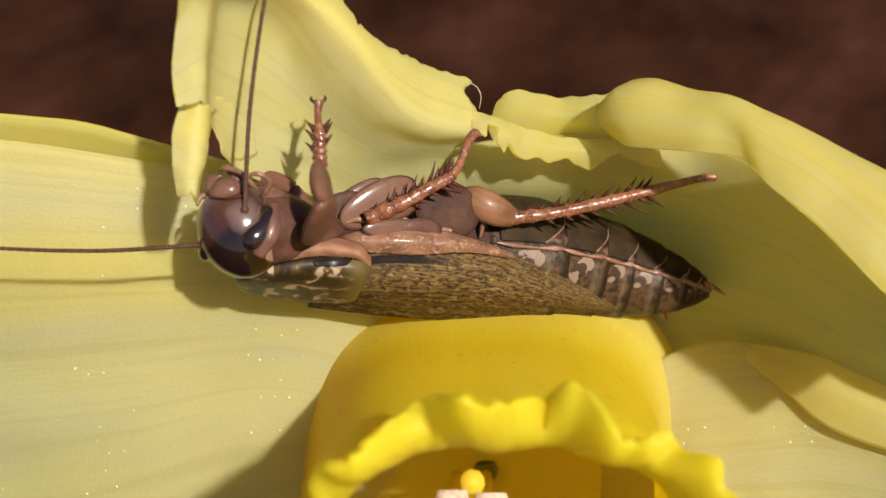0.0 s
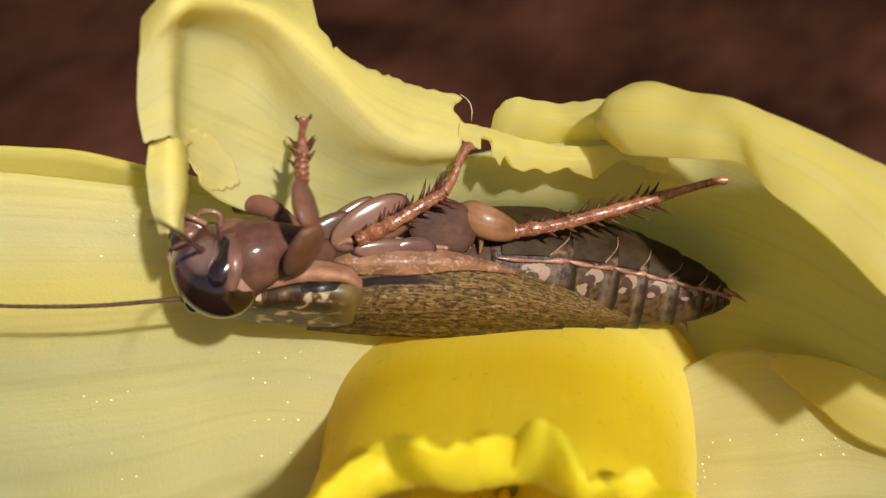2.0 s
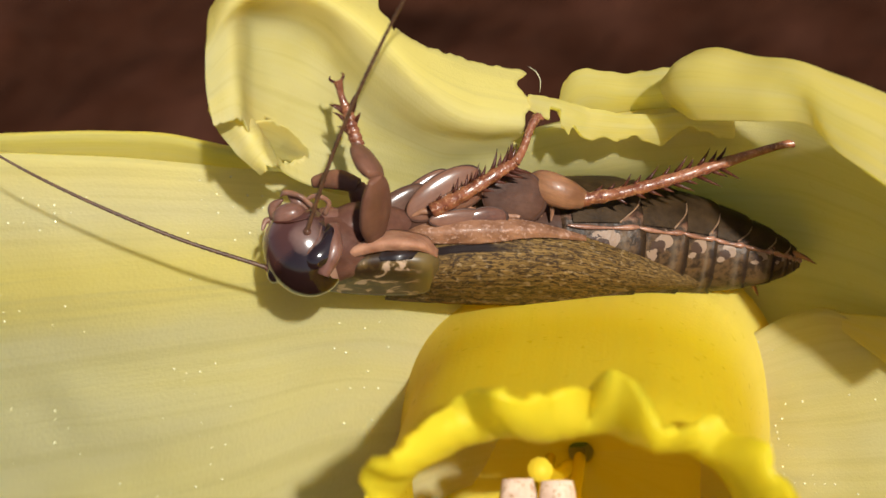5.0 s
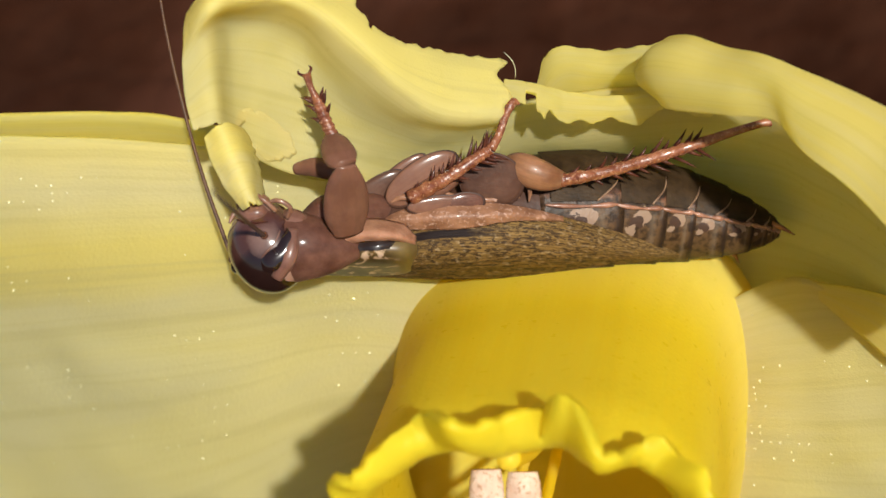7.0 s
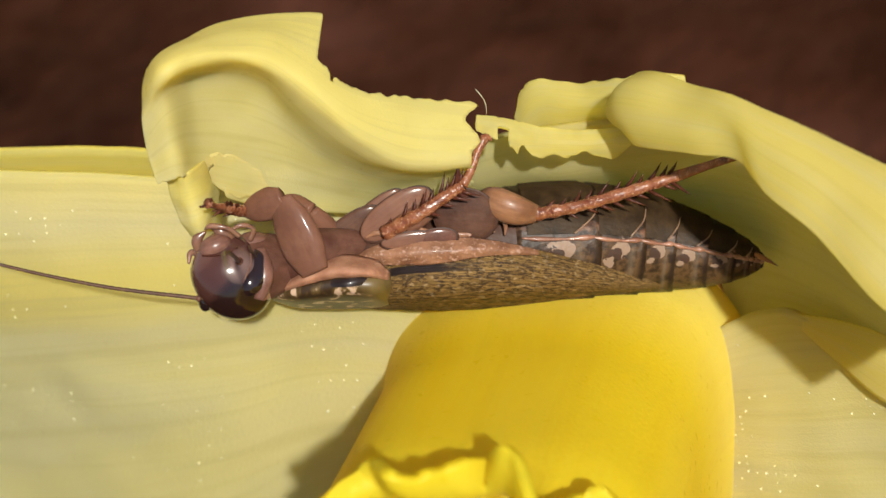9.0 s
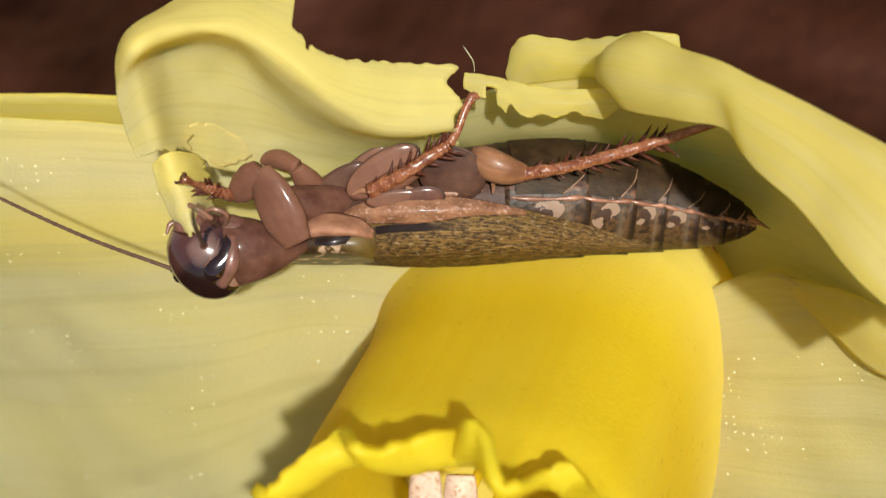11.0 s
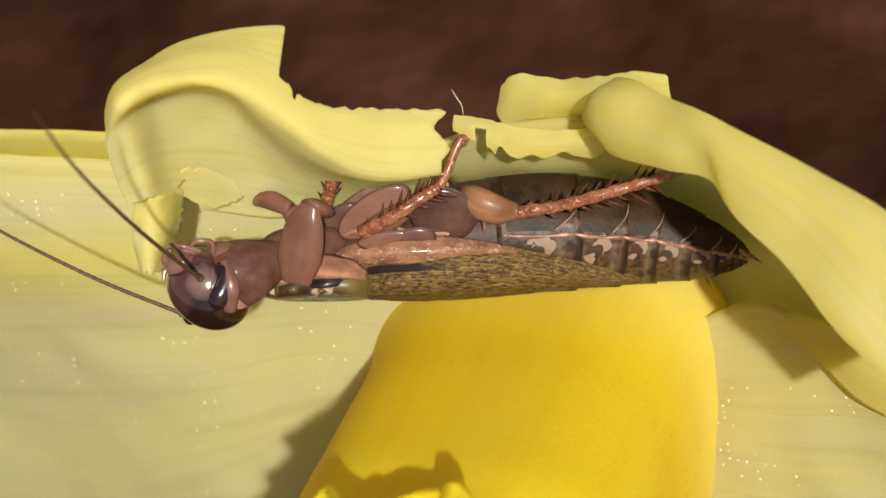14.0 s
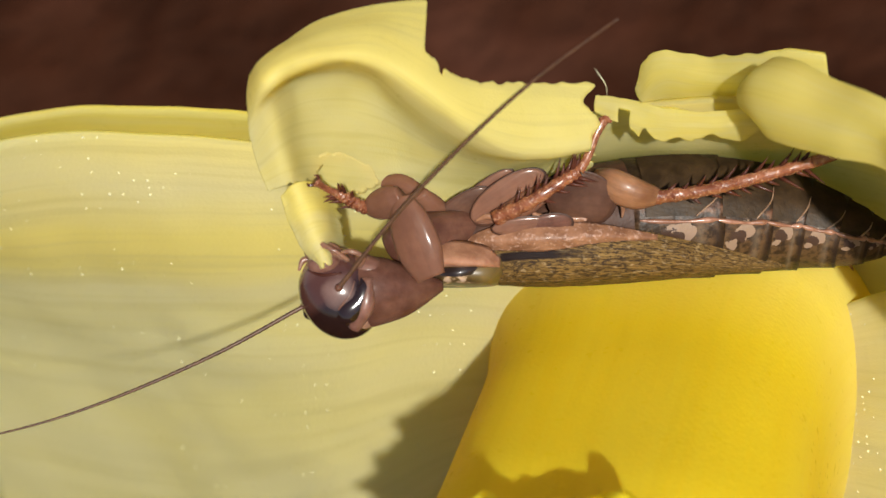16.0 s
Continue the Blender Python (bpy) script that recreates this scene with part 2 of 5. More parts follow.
# ---- building ----
def part(name, bm, material, parent, label="", kind=""):
    """Links a bmesh, drawn in millimetres, as one mesh object under a thing or a part."""
    me = bpy.data.meshes.new(name)
    bmesh.ops.scale(bm, vec=(MM, MM, MM), verts=bm.verts)
    bm.to_mesh(me)
    bm.free()
    for f in me.polygons:
        f.use_smooth = True
    me.materials.append(material)
    ob = new(name, me)
    if parent:
        ob.parent = parent
        if parent.type == "EMPTY":
            ob.matrix_basis = Matrix.Translation(-Vector(parent["base"]))
    return tagged(ob, label, kind=kind)


def thing(name, base, label, category):
    """An Empty at the thing's base, in the layout's frame."""
    ob = new(name)
    ob.empty_display_size = 0.004
    ob["base"] = [c * MM for c in base]
    ob.matrix_basis = RIG @ Matrix.Translation(Vector(base) * MM)
    return tagged(ob, label, category)


def spline(p, n):
    """n points on a smooth curve through the rows of p."""
    p = np.array(p, float)
    q = np.vstack([2 * p[0] - p[1], p, 2 * p[-1] - p[-2]])
    out = []
    for t in np.linspace(0, len(p) - 1, n):
        i = min(int(t), len(p) - 2)
        f = t - i
        a, b, c, d = q[i], q[i + 1], q[i + 2], q[i + 3]
        out.append(0.5 * (2 * b + (c - a) * f + (2 * a - 5 * b + 4 * c - d) * f * f + (3 * b - a - 3 * c + d) * f ** 3))
    return np.array(out)


def sheet(rows, nu, nv, ripple=None, eaten=None, fold=None):
    """A smooth surface through a net of points (rows along u, columns along v), with UV. eaten(u, v) bites faces away."""
    lines = [spline(r, nv) for r in rows]
    net = np.array([spline([l[j] for l in lines], nu) for j in range(nv)]).transpose(1, 0, 2)
    bm = bmesh.new()
    uvl = bm.loops.layers.uv.new("uv")
    us, vs = np.linspace(0, 1, nu), np.linspace(0, 1, nv)
    if fold:
        for i in range(nu):
            for j in range(nv):
                net[i, j, 1] += fold(us[i], vs[j])
    grid = [[bm.verts.new(net[i, j]) for j in range(nv)] for i in range(nu)]
    for i in range(nu - 1):
        for j in range(nv - 1):
            if eaten and eaten((us[i] + us[i + 1]) / 2, (vs[j] + vs[j + 1]) / 2):
                continue
            f = bm.faces.new((grid[i][j], grid[i + 1][j], grid[i + 1][j + 1], grid[i][j + 1]))
            for l, (a, b) in zip(f.loops, ((i, j), (i + 1, j), (i + 1, j + 1), (i, j + 1))):
                l[uvl].uv = (us[a], vs[b])
    bmesh.ops.delete(bm, geom=[v for v in bm.verts if not v.link_faces], context="VERTS")
    if eaten:
        for _ in range(2):
            rim = [(v, [e.other_vert(v).co.copy() for e in v.link_edges if e.is_boundary]) for v in bm.verts if v.is_boundary]
            for v, near in rim:
                if len(near) == 2:
                    v.co = v.co * 0.4 + (near[0] + near[1]) * 0.3
    bm.normal_update()
    if ripple:
        for v in bm.verts:
            v.co += v.normal * ripple(v.co)
    bm.normal_update()
    return bm


def wrinkles(amount, size, seed):
    def f(co):
        p = Vector((co.x / size, co.y / size, co.z / size + seed))
        return amount * (noise.noise(p) + 0.5 * noise.noise(p * 2.3))
    return f


def leafy(ob, thick=0.3):
    m = ob.modifiers.new("thickness", "SOLIDIFY")
    m.thickness, m.offset = thick * MM, 0
    return ob


def tube(points, radii, sides=12, n=None, flat=1.0, side=(0, 1, 0), cap=True, bm=None, vspan=(0, 1)):
    """A round or flattened limb along points; radii one per point. flat: thickness across 'side' over its height."""
    n = n or max(3 * len(points), 6)
    c = spline(points, n)
    r = spline([(x,) for x in radii], n)[:, 0]
    own = bm is None
    bm = bm or bmesh.new()
    uvl = bm.loops.layers.uv.verify()
    rings = []
    side = Vector(side)
    for k in range(n):
        d = Vector(c[min(k + 1, n - 1)] - c[max(k - 1, 0)]).normalized()
        s = (side - d * side.dot(d)).normalized()
        w = d.cross(s)
        rings.append([bm.verts.new(Vector(c[k]) + (s * math.cos(a) * flat + w * math.sin(a)) * max(r[k], 0.004))
                      for a in (2 * math.pi * i / sides for i in range(sides))])
    for k in range(n - 1):
        for i in range(sides):
            j = (i + 1) % sides
            f = bm.faces.new((rings[k][i], rings[k + 1][i], rings[k + 1][j], rings[k][j]))
            for l, (a, b) in zip(f.loops, ((k, i), (k + 1, i), (k + 1, i + 1), (k, i + 1))):
                l[uvl].uv = (vspan[0] + (vspan[1] - vspan[0]) * a / (n - 1), b / sides)
    if cap:
        bm.faces.new(rings[0])
        bm.faces.new(list(reversed(rings[-1])))
    if own:
        bmesh.ops.recalc_face_normals(bm, faces=bm.faces)
    return bm


def ball(center, radii, turn=(0, 0, 0), seg=24, rings=16, bm=None):
    bm = bm or bmesh.new()
    bm.loops.layers.uv.verify()
    m = Matrix.LocRotScale(Vector(center), Euler([radians(a) for a in turn]), Vector(radii))
    bmesh.ops.create_uvsphere(bm, u_segments=seg, v_segments=rings, radius=1.0, matrix=m, calc_uvs=True)
    return bm


def spines(bm, rows):
    """Thin thorns: root, way, length, root radius."""
    for root, way, length, r in rows:
        tip = Vector(root) + Vector(way).normalized() * length
        mid = (Vector(root) + tip) / 2 + Vector((0.02, 0, -0.02))
        tube([root, mid, tip], [r, r * 0.6, 0.006], sides=5, n=4, bm=bm, side=(0.3, 1, 0.2))
    return bm


# ---- ground ----
def build_ground():
    bm = bmesh.new()
    xs = [s * r for s, r in ((-1, 60000), (-1, 8000), (-1, 2000))] + list(np.linspace(-1000, 1000, 61)) + [2000, 8000, 60000]
    ys = [-60000, -8000, -1500] + list(np.linspace(-400, 1800, 67)) + [3000, 8000, 60000]
    grid = [[bm.verts.new((x, y, 14 * noise.noise((x / 90, y / 90, 3.1)) + 7 * noise.noise((x / 34, y / 34, 8.0)) if abs(x) <= 1000 and -400 <= y <= 1800 else 0.0)) for y in ys] for x in xs]
    for i in range(len(xs) - 1):
        for j in range(len(ys) - 1):
            bm.faces.new((grid[i][j], grid[i + 1][j], grid[i + 1][j + 1], grid[i][j + 1]))
    ob = part("ground", bm, SOIL, None, "dark brown mulched garden soil in sunlight", "structure")
    tagged(ob, category="ground")


build_ground()

# ---- daffodil ----
BASE = (1.6, 50.0, -8.1)
daffodil = thing("daffodil", BASE, "pale yellow daffodil with chewed petals and a deep yellow trumpet", "flower")


def build_petals():
    left = [
        [(2.83, 49.77, 0.27), (2.86, 50.40, -1.95), (2.42, 51.35, -5.00), (1.67, 51.67, -8.07), (0.40, 51.67, -10.60)],
        [(-0.56, 47.60, 0.72), (-0.56, 48.21, -1.63), (-1.05, 48.82, -4.75), (-2.02, 49.13, -7.68), (-4.00, 49.74, -11.17)],
        [(-4.99, 45.54, 2.36), (-5.34, 44.67, 0.02), (-5.92, 45.83, -3.12), (-7.23, 47.00, -6.89), (-9.93, 50.21, -15.71)],
        [(-10.50, 44.30, 3.24), (-10.50, 44.30, 0.24), (-11.14, 45.16, -3.51), (-12.87, 46.60, -8.19), (-16.25, 52.35, -20.74)],
        [(-16.67, 43.41, 4.14), (-16.93, 44.09, 0.45), (-17.59, 45.81, -4.02), (-19.41, 48.10, -9.40), (-24.04, 55.55, -26.08)],
        [(-23.35, 42.80, 4.38), (-24.28, 44.51, 0.24), (-25.84, 47.37, -4.62), (-27.71, 50.79, -10.42), (-32.07, 58.79, -29.05)],
        [(-33.20, 42.80, 2.74), (-35.85, 46.23, -1.33), (-38.51, 49.65, -4.84), (-41.17, 53.08, -10.37), (-48.25, 62.21, -29.21)],
    ]
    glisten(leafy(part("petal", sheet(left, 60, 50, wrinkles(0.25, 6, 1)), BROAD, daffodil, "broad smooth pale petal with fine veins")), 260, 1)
    behind = [
        [(-6.80, 45.67, 2.93), (-6.92, 46.53, 1.62), (-7.18, 48.23, 0.26)],
        [(-10.58, 44.68, 3.94), (-10.91, 46.03, 2.51), (-11.36, 47.95, 0.50)],
        [(-13.72, 44.19, 4.83), (-14.17, 45.65, 3.15), (-14.80, 47.67, 0.49)],
        [(-15.83, 44.04, 5.03), (-16.35, 45.49, 3.14), (-17.04, 47.39, 0.49)],
        [(-19.06, 44.04, 5.22), (-19.79, 45.71, 3.38), (-20.51, 47.39, 0.49)],
        [(-24.14, 44.27, 5.10), (-25.09, 45.99, 3.40), (-26.15, 47.95, 0.26)],
        [(-34.59, 44.60, 3.19), (-36.32, 46.83, 0.94), (-38.48, 49.62, -1.44)],
    ]
    leafy(part("petal", sheet(behind, 50, 14, wrinkles(0.2, 5, 2)), PETAL, daffodil))
    below = [
        [(-3.72, 52.78, -7.73), (0.42, 53.77, -8.40), (4.66, 54.10, -9.51)], [(-8.03, 52.26, -9.57), (-2.20, 53.44, -12.01), (5.72, 54.10, -13.48)],
        [(-12.43, 52.45, -11.40), (-4.81, 53.44, -15.94), (5.65, 53.44, -17.24)], [(-15.98, 51.46, -14.34), (-7.34, 52.78, -19.62), (4.34, 53.44, -21.17)],
    ]
    leafy(part("petal", sheet(below, 40, 30, wrinkles(0.25, 5, 3)), PALE, daffodil))
    speckled = [
        [(1.96, 52.78, -5.14), (1.96, 52.78, -8.76), (2.48, 52.78, -13.15), (3.00, 52.78, -18.32)], [(6.33, 50.47, -4.92), (6.73, 49.81, -8.27), (7.22, 49.81, -12.41), (7.86, 50.80, -18.88)],
        [(8.38, 49.48, -5.06), (9.47, 48.82, -8.10), (9.88, 48.49, -12.09), (11.29, 49.48, -19.60)], [(10.78, 48.30, -3.90), (12.09, 47.83, -7.71), (13.02, 47.83, -12.16), (14.73, 48.82, -20.06)],
        [(12.63, 47.24, -3.96), (15.28, 46.84, -7.32), (16.54, 47.17, -11.99), (18.30, 48.16, -19.79)], [(15.85, 46.51, -6.81), (18.32, 45.85, -8.51), (20.86, 46.51, -12.28), (22.70, 47.50, -19.51)],
        [(18.77, 45.85, -8.06), (21.38, 45.19, -9.71), (23.93, 45.85, -12.55), (26.74, 46.84, -18.56)],
    ]
    glisten(leafy(part("petal", sheet(speckled, 50, 40, wrinkles(0.3, 5, 4)), PALE, daffodil, "pale petal dotted with tiny glistening cells")), 300, 2)
    flap = [
        [(11.72, 47.77, -3.81), (11.79, 47.77, -3.86), (11.83, 47.77, -3.91)], [(14.01, 46.45, -4.03), (13.97, 46.32, -4.85), (13.82, 46.58, -5.72)],
        [(16.01, 45.66, -4.67), (15.62, 45.52, -5.77), (15.42, 45.92, -7.10)], [(18.47, 45.13, -5.72), (18.20, 45.00, -6.92), (18.08, 45.26, -8.09)], [(21.22, 44.86, -7.01), (21.16, 44.73, -8.08), (21.22, 44.86, -9.31)],
    ]
    leafy(part("petal_flap", sheet(flap, 40, 16), PETAL, daffodil, "turned-over petal margin"))
    middle = [
        [(-0.99, 46.30, 3.43), (-1.02, 47.60, 2.12), (-1.09, 50.80, -0.22), (-0.61, 52.10, -6.35)],
        [(1.71, 45.90, 4.29), (1.74, 46.90, 2.55), (1.89, 50.90, -0.22), (2.45, 52.10, -6.35)],
        [(6.11, 45.20, 4.45), (6.27, 46.40, 2.75), (6.84, 50.60, 0.02), (7.59, 52.40, -7.16)],
        [(9.65, 45.20, 4.23), (9.96, 46.10, 2.50), (10.61, 48.60, -0.22), (11.73, 51.40, -7.02)],
        [(11.79, 43.30, 3.20), (12.23, 44.10, 1.32), (12.95, 45.90, -1.10), (14.58, 50.80, -7.19)],
        [(13.60, 41.10, 1.73), (14.07, 41.60, -0.09), (15.04, 43.50, -2.64), (17.04, 49.30, -7.46)],
        [(15.59, 39.50, -0.08), (16.08, 40.00, -1.65), (17.27, 42.20, -3.80), (20.30, 49.00, -8.37)],
        [(17.94, 38.74, -2.35), (18.58, 39.27, -3.73), (20.44, 41.90, -5.62), (24.28, 48.80, -10.02)],
    ]
    leafy(part("petal", sheet(middle, 50, 40, wrinkles(0.25, 5, 5)), PALE, daffodil))
    roll = [
        [(6.62, 43.48, 5.86), (5.98, 43.04, 5.29), (5.92, 42.85, 4.81), (6.44, 42.97, 4.23)],
        [(7.23, 42.65, 6.20), (6.54, 42.02, 5.67), (6.63, 41.77, 4.62), (7.08, 41.83, 3.74)],
        [(9.00, 41.22, 5.67), (8.63, 40.90, 5.12), (8.66, 40.58, 4.19), (8.86, 40.58, 3.43)],
        [(10.21, 40.39, 5.25), (10.11, 40.01, 4.62), (10.21, 40.01, 3.84), (10.34, 40.01, 3.15)],
        [(11.45, 39.90, 4.61), (11.14, 39.38, 3.87), (10.91, 39.25, 2.99), (11.01, 39.18, 2.21)],
        [(13.28, 39.51, 3.65), (12.98, 38.93, 2.68), (12.70, 38.67, 1.53), (12.56, 38.53, 0.77)],
        [(15.60, 39.06, 2.16), (15.07, 38.20, 0.77), (14.43, 37.74, -0.54), (14.15, 37.74, -1.18)],
        [(17.66, 38.53, 0.40), (16.92, 37.74, -1.09), (16.02, 37.34, -2.36), (15.65, 37.34, -2.63)],
        [(19.11, 38.79, -2.26), (17.91, 37.87, -3.32), (17.05, 37.60, -4.03), (16.68, 37.60, -4.22)],
    ]
    leafy(part("petal_roll", sheet(roll, 90, 40, wrinkles(0.22, 3.2, 6)), PETAL, daffodil, "petal edge rolled forward into a soft tube"), 0.2)
    frill = [
        [(0.89, 43.15, 5.18), (0.84, 43.08, 4.77), (0.93, 43.15, 4.29)], [(2.05, 43.54, 4.84), (1.99, 43.35, 4.27), (2.05, 43.54, 3.33)], [(2.91, 43.68, 4.60), (2.90, 43.54, 3.97), (2.91, 43.68, 3.02)],
        [(4.67, 44.20, 4.22), (4.65, 44.01, 3.73), (4.70, 44.47, 3.03)], [(6.50, 44.86, 4.20), (6.57, 44.60, 3.69), (6.76, 45.13, 2.98)], [(8.49, 45.52, 3.92), (8.44, 45.26, 3.52), (8.49, 45.52, 2.92)],
    ]

    def nibbled(u, v):
        deep = 0.72 + 0.42 * noise.noise((u * 8, 0.3, 1.0)) + 0.10 * noise.noise((u * 24, 0.7, 2.0))
        bite = 0.30 if abs(u - 0.165) < 0.035 else 1.0
        return v > min(deep, bite) or v < 0.10 * noise.noise((u * 20, 4.0, 0.0))
    leafy(part("petal_frill", sheet(frill, 110, 36, wrinkles(0.28, 2.0, 7), nibbled), PETAL, daffodil, "ragged chewed petal edge"))
    stub = [
        [(1.85, 45.98, 4.93), (1.94, 45.98, 4.53), (2.18, 46.24, 4.06)],
        [(2.64, 45.73, 6.24), (2.91, 45.48, 5.36), (3.31, 46.37, 4.07)],
        [(4.81, 45.48, 6.01), (4.79, 45.34, 5.13), (4.91, 46.37, 3.88)],
        [(6.76, 45.09, 6.20), (6.76, 45.09, 5.10), (6.95, 46.37, 3.88)],
        [(8.52, 45.09, 5.98), (8.57, 45.34, 5.13), (8.81, 46.62, 3.90)],
    ]
    leafy(part("petal_stub", sheet(stub, 60, 30, wrinkles(0.25, 2.5, 8), lambda u, v: v < 0.05 + 0.09 * noise.noise((u * 18, 1, 1)) and u < 0.8), PETAL, daffodil))


def glisten(parent, count, seed):
    """Tiny clear cells that stand on a petal and catch the sun."""
    rnd = random.Random(seed)
    polys = list(parent.data.polygons)
    one = bmesh.new()
    bmesh.ops.create_icosphere(one, subdivisions=1, radius=1.0)
    vs = [v.co.copy() for v in one.verts]
    fs = [[v.index for v in f.verts] for f in one.faces]
    one.free()
    bm = bmesh.new()
    for _ in range(count):
        f = rnd.choice(polys)
        while noise.noise(f.center / MM * 0.35) < 0.12 * rnd.random():
            f = rnd.choice(polys)
        c = f.center / MM + f.normal * 0.15 * (1 if f.normal.y < 0 else -1)
        r = rnd.uniform(0.018, 0.055)
        made = [bm.verts.new(c + v * r) for v in vs]
        for q in fs:
            bm.faces.new([made[i] for i in q])
    ob = part("glistening_cell", bm, BEAD, parent, kind="stuff")
    return ob


def build_upper_petal():
    """The petal that is being eaten: its blade, the lobe at the mouth and a torn flap over a bite hole."""
    blade = [
        [(-9.63, 37.20, 7.38), (-9.62, 36.80, 6.82), (-9.68, 36.70, 6.15), (-9.79, 36.80, 5.48), (-9.92, 37.20, 4.35), (-9.79, 37.60, 3.06)],
        [(-8.82, 36.90, 7.92), (-8.48, 36.20, 7.53), (-8.33, 35.90, 7.14), (-8.69, 36.50, 6.54), (-8.90, 37.20, 4.93), (-8.97, 37.90, 3.09)],
        [(-8.17, 38.00, 8.51), (-7.71, 37.00, 8.04), (-7.56, 36.60, 7.55), (-8.29, 37.80, 6.94), (-8.69, 38.80, 5.00), (-8.83, 39.60, 2.76)],
        [(-7.16, 39.10, 8.94), (-6.67, 37.90, 8.24), (-6.50, 37.40, 7.61), (-7.29, 38.80, 6.93), (-7.78, 40.00, 4.72), (-8.11, 41.20, 2.17)],
        [(-5.71, 40.00, 9.14), (-5.37, 38.70, 8.16), (-5.43, 38.10, 7.18), (-6.32, 39.60, 6.39), (-6.61, 41.00, 4.26), (-6.86, 42.20, 1.66)],
        [(-4.35, 40.60, 9.07), (-4.19, 39.10, 7.35), (-4.34, 38.70, 6.09), (-5.34, 40.20, 5.25), (-5.34, 41.60, 3.65), (-5.59, 43.10, 1.51)],
        [(-3.06, 41.20, 8.41), (-3.02, 39.80, 6.40), (-3.07, 39.30, 4.77), (-3.99, 40.80, 3.95), (-3.94, 42.20, 3.00), (-4.33, 44.10, 1.23)],
        [(-1.14, 41.90, 7.60), (-1.23, 41.10, 5.90), (-1.45, 40.60, 3.68), (-2.07, 41.80, 3.08), (-2.35, 43.00, 2.41), (-2.83, 44.60, 1.19)],
        [(0.77, 42.70, 6.77), (0.93, 42.40, 5.31), (0.98, 42.00, 3.45), (0.70, 42.80, 2.98), (0.36, 43.80, 2.44), (-0.16, 45.20, 1.28)],
    ]

    def bites(u, v):
        nick = 0.012 * noise.noise((u * 60, 0.2, 3.0)) + 0.008 * noise.noise((u * 150, 0.2, 3.0))
        if u > 0.632 and v < 0.185 + 0.025 * math.sin((u - 0.63) * 9) + nick:
            return True
        if abs(u - 0.688) < 0.006 and v < 0.235:
            return True
        if u > 0.985 + 0.02 * noise.noise((v * 14, 2, 5)):
            return True
        low = v > 0.95 + 0.04 * noise.noise((u * 30, 1, 5)) and u < 0.30
        hole = ((u - 0.340) / 0.080) ** 2 + ((v - 0.922) / 0.046) ** 2 < 1 + 0.7 * noise.noise((u * 28, v * 34, 1)) + 0.3 * noise.noise((u * 80, v * 90, 3))
        return low or hole
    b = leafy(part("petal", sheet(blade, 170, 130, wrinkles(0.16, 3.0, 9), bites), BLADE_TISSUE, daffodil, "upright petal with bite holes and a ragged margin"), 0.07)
    lobe = [
        [(-9.77, 38.11, 3.42), (-9.87, 38.17, 2.48), (-9.70, 38.23, 1.41), (-9.39, 38.34, 0.36)],
        [(-8.96, 38.14, 3.58), (-8.96, 38.16, 2.65), (-8.96, 38.12, 1.55), (-8.96, 38.13, 0.45)],
        [(-8.81, 39.89, 3.37), (-8.79, 40.17, 2.40), (-8.82, 39.83, 1.36), (-8.87, 39.28, 0.33)],
    ]
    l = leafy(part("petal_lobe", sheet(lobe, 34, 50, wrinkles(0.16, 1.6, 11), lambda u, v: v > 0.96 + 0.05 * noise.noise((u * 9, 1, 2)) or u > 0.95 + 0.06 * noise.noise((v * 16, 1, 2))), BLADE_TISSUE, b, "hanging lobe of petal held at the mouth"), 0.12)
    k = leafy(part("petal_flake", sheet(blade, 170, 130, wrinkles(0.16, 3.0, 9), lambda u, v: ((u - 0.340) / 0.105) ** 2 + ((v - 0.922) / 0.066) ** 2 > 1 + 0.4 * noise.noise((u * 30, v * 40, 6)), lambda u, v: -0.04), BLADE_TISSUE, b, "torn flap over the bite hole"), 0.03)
    return b, l, k


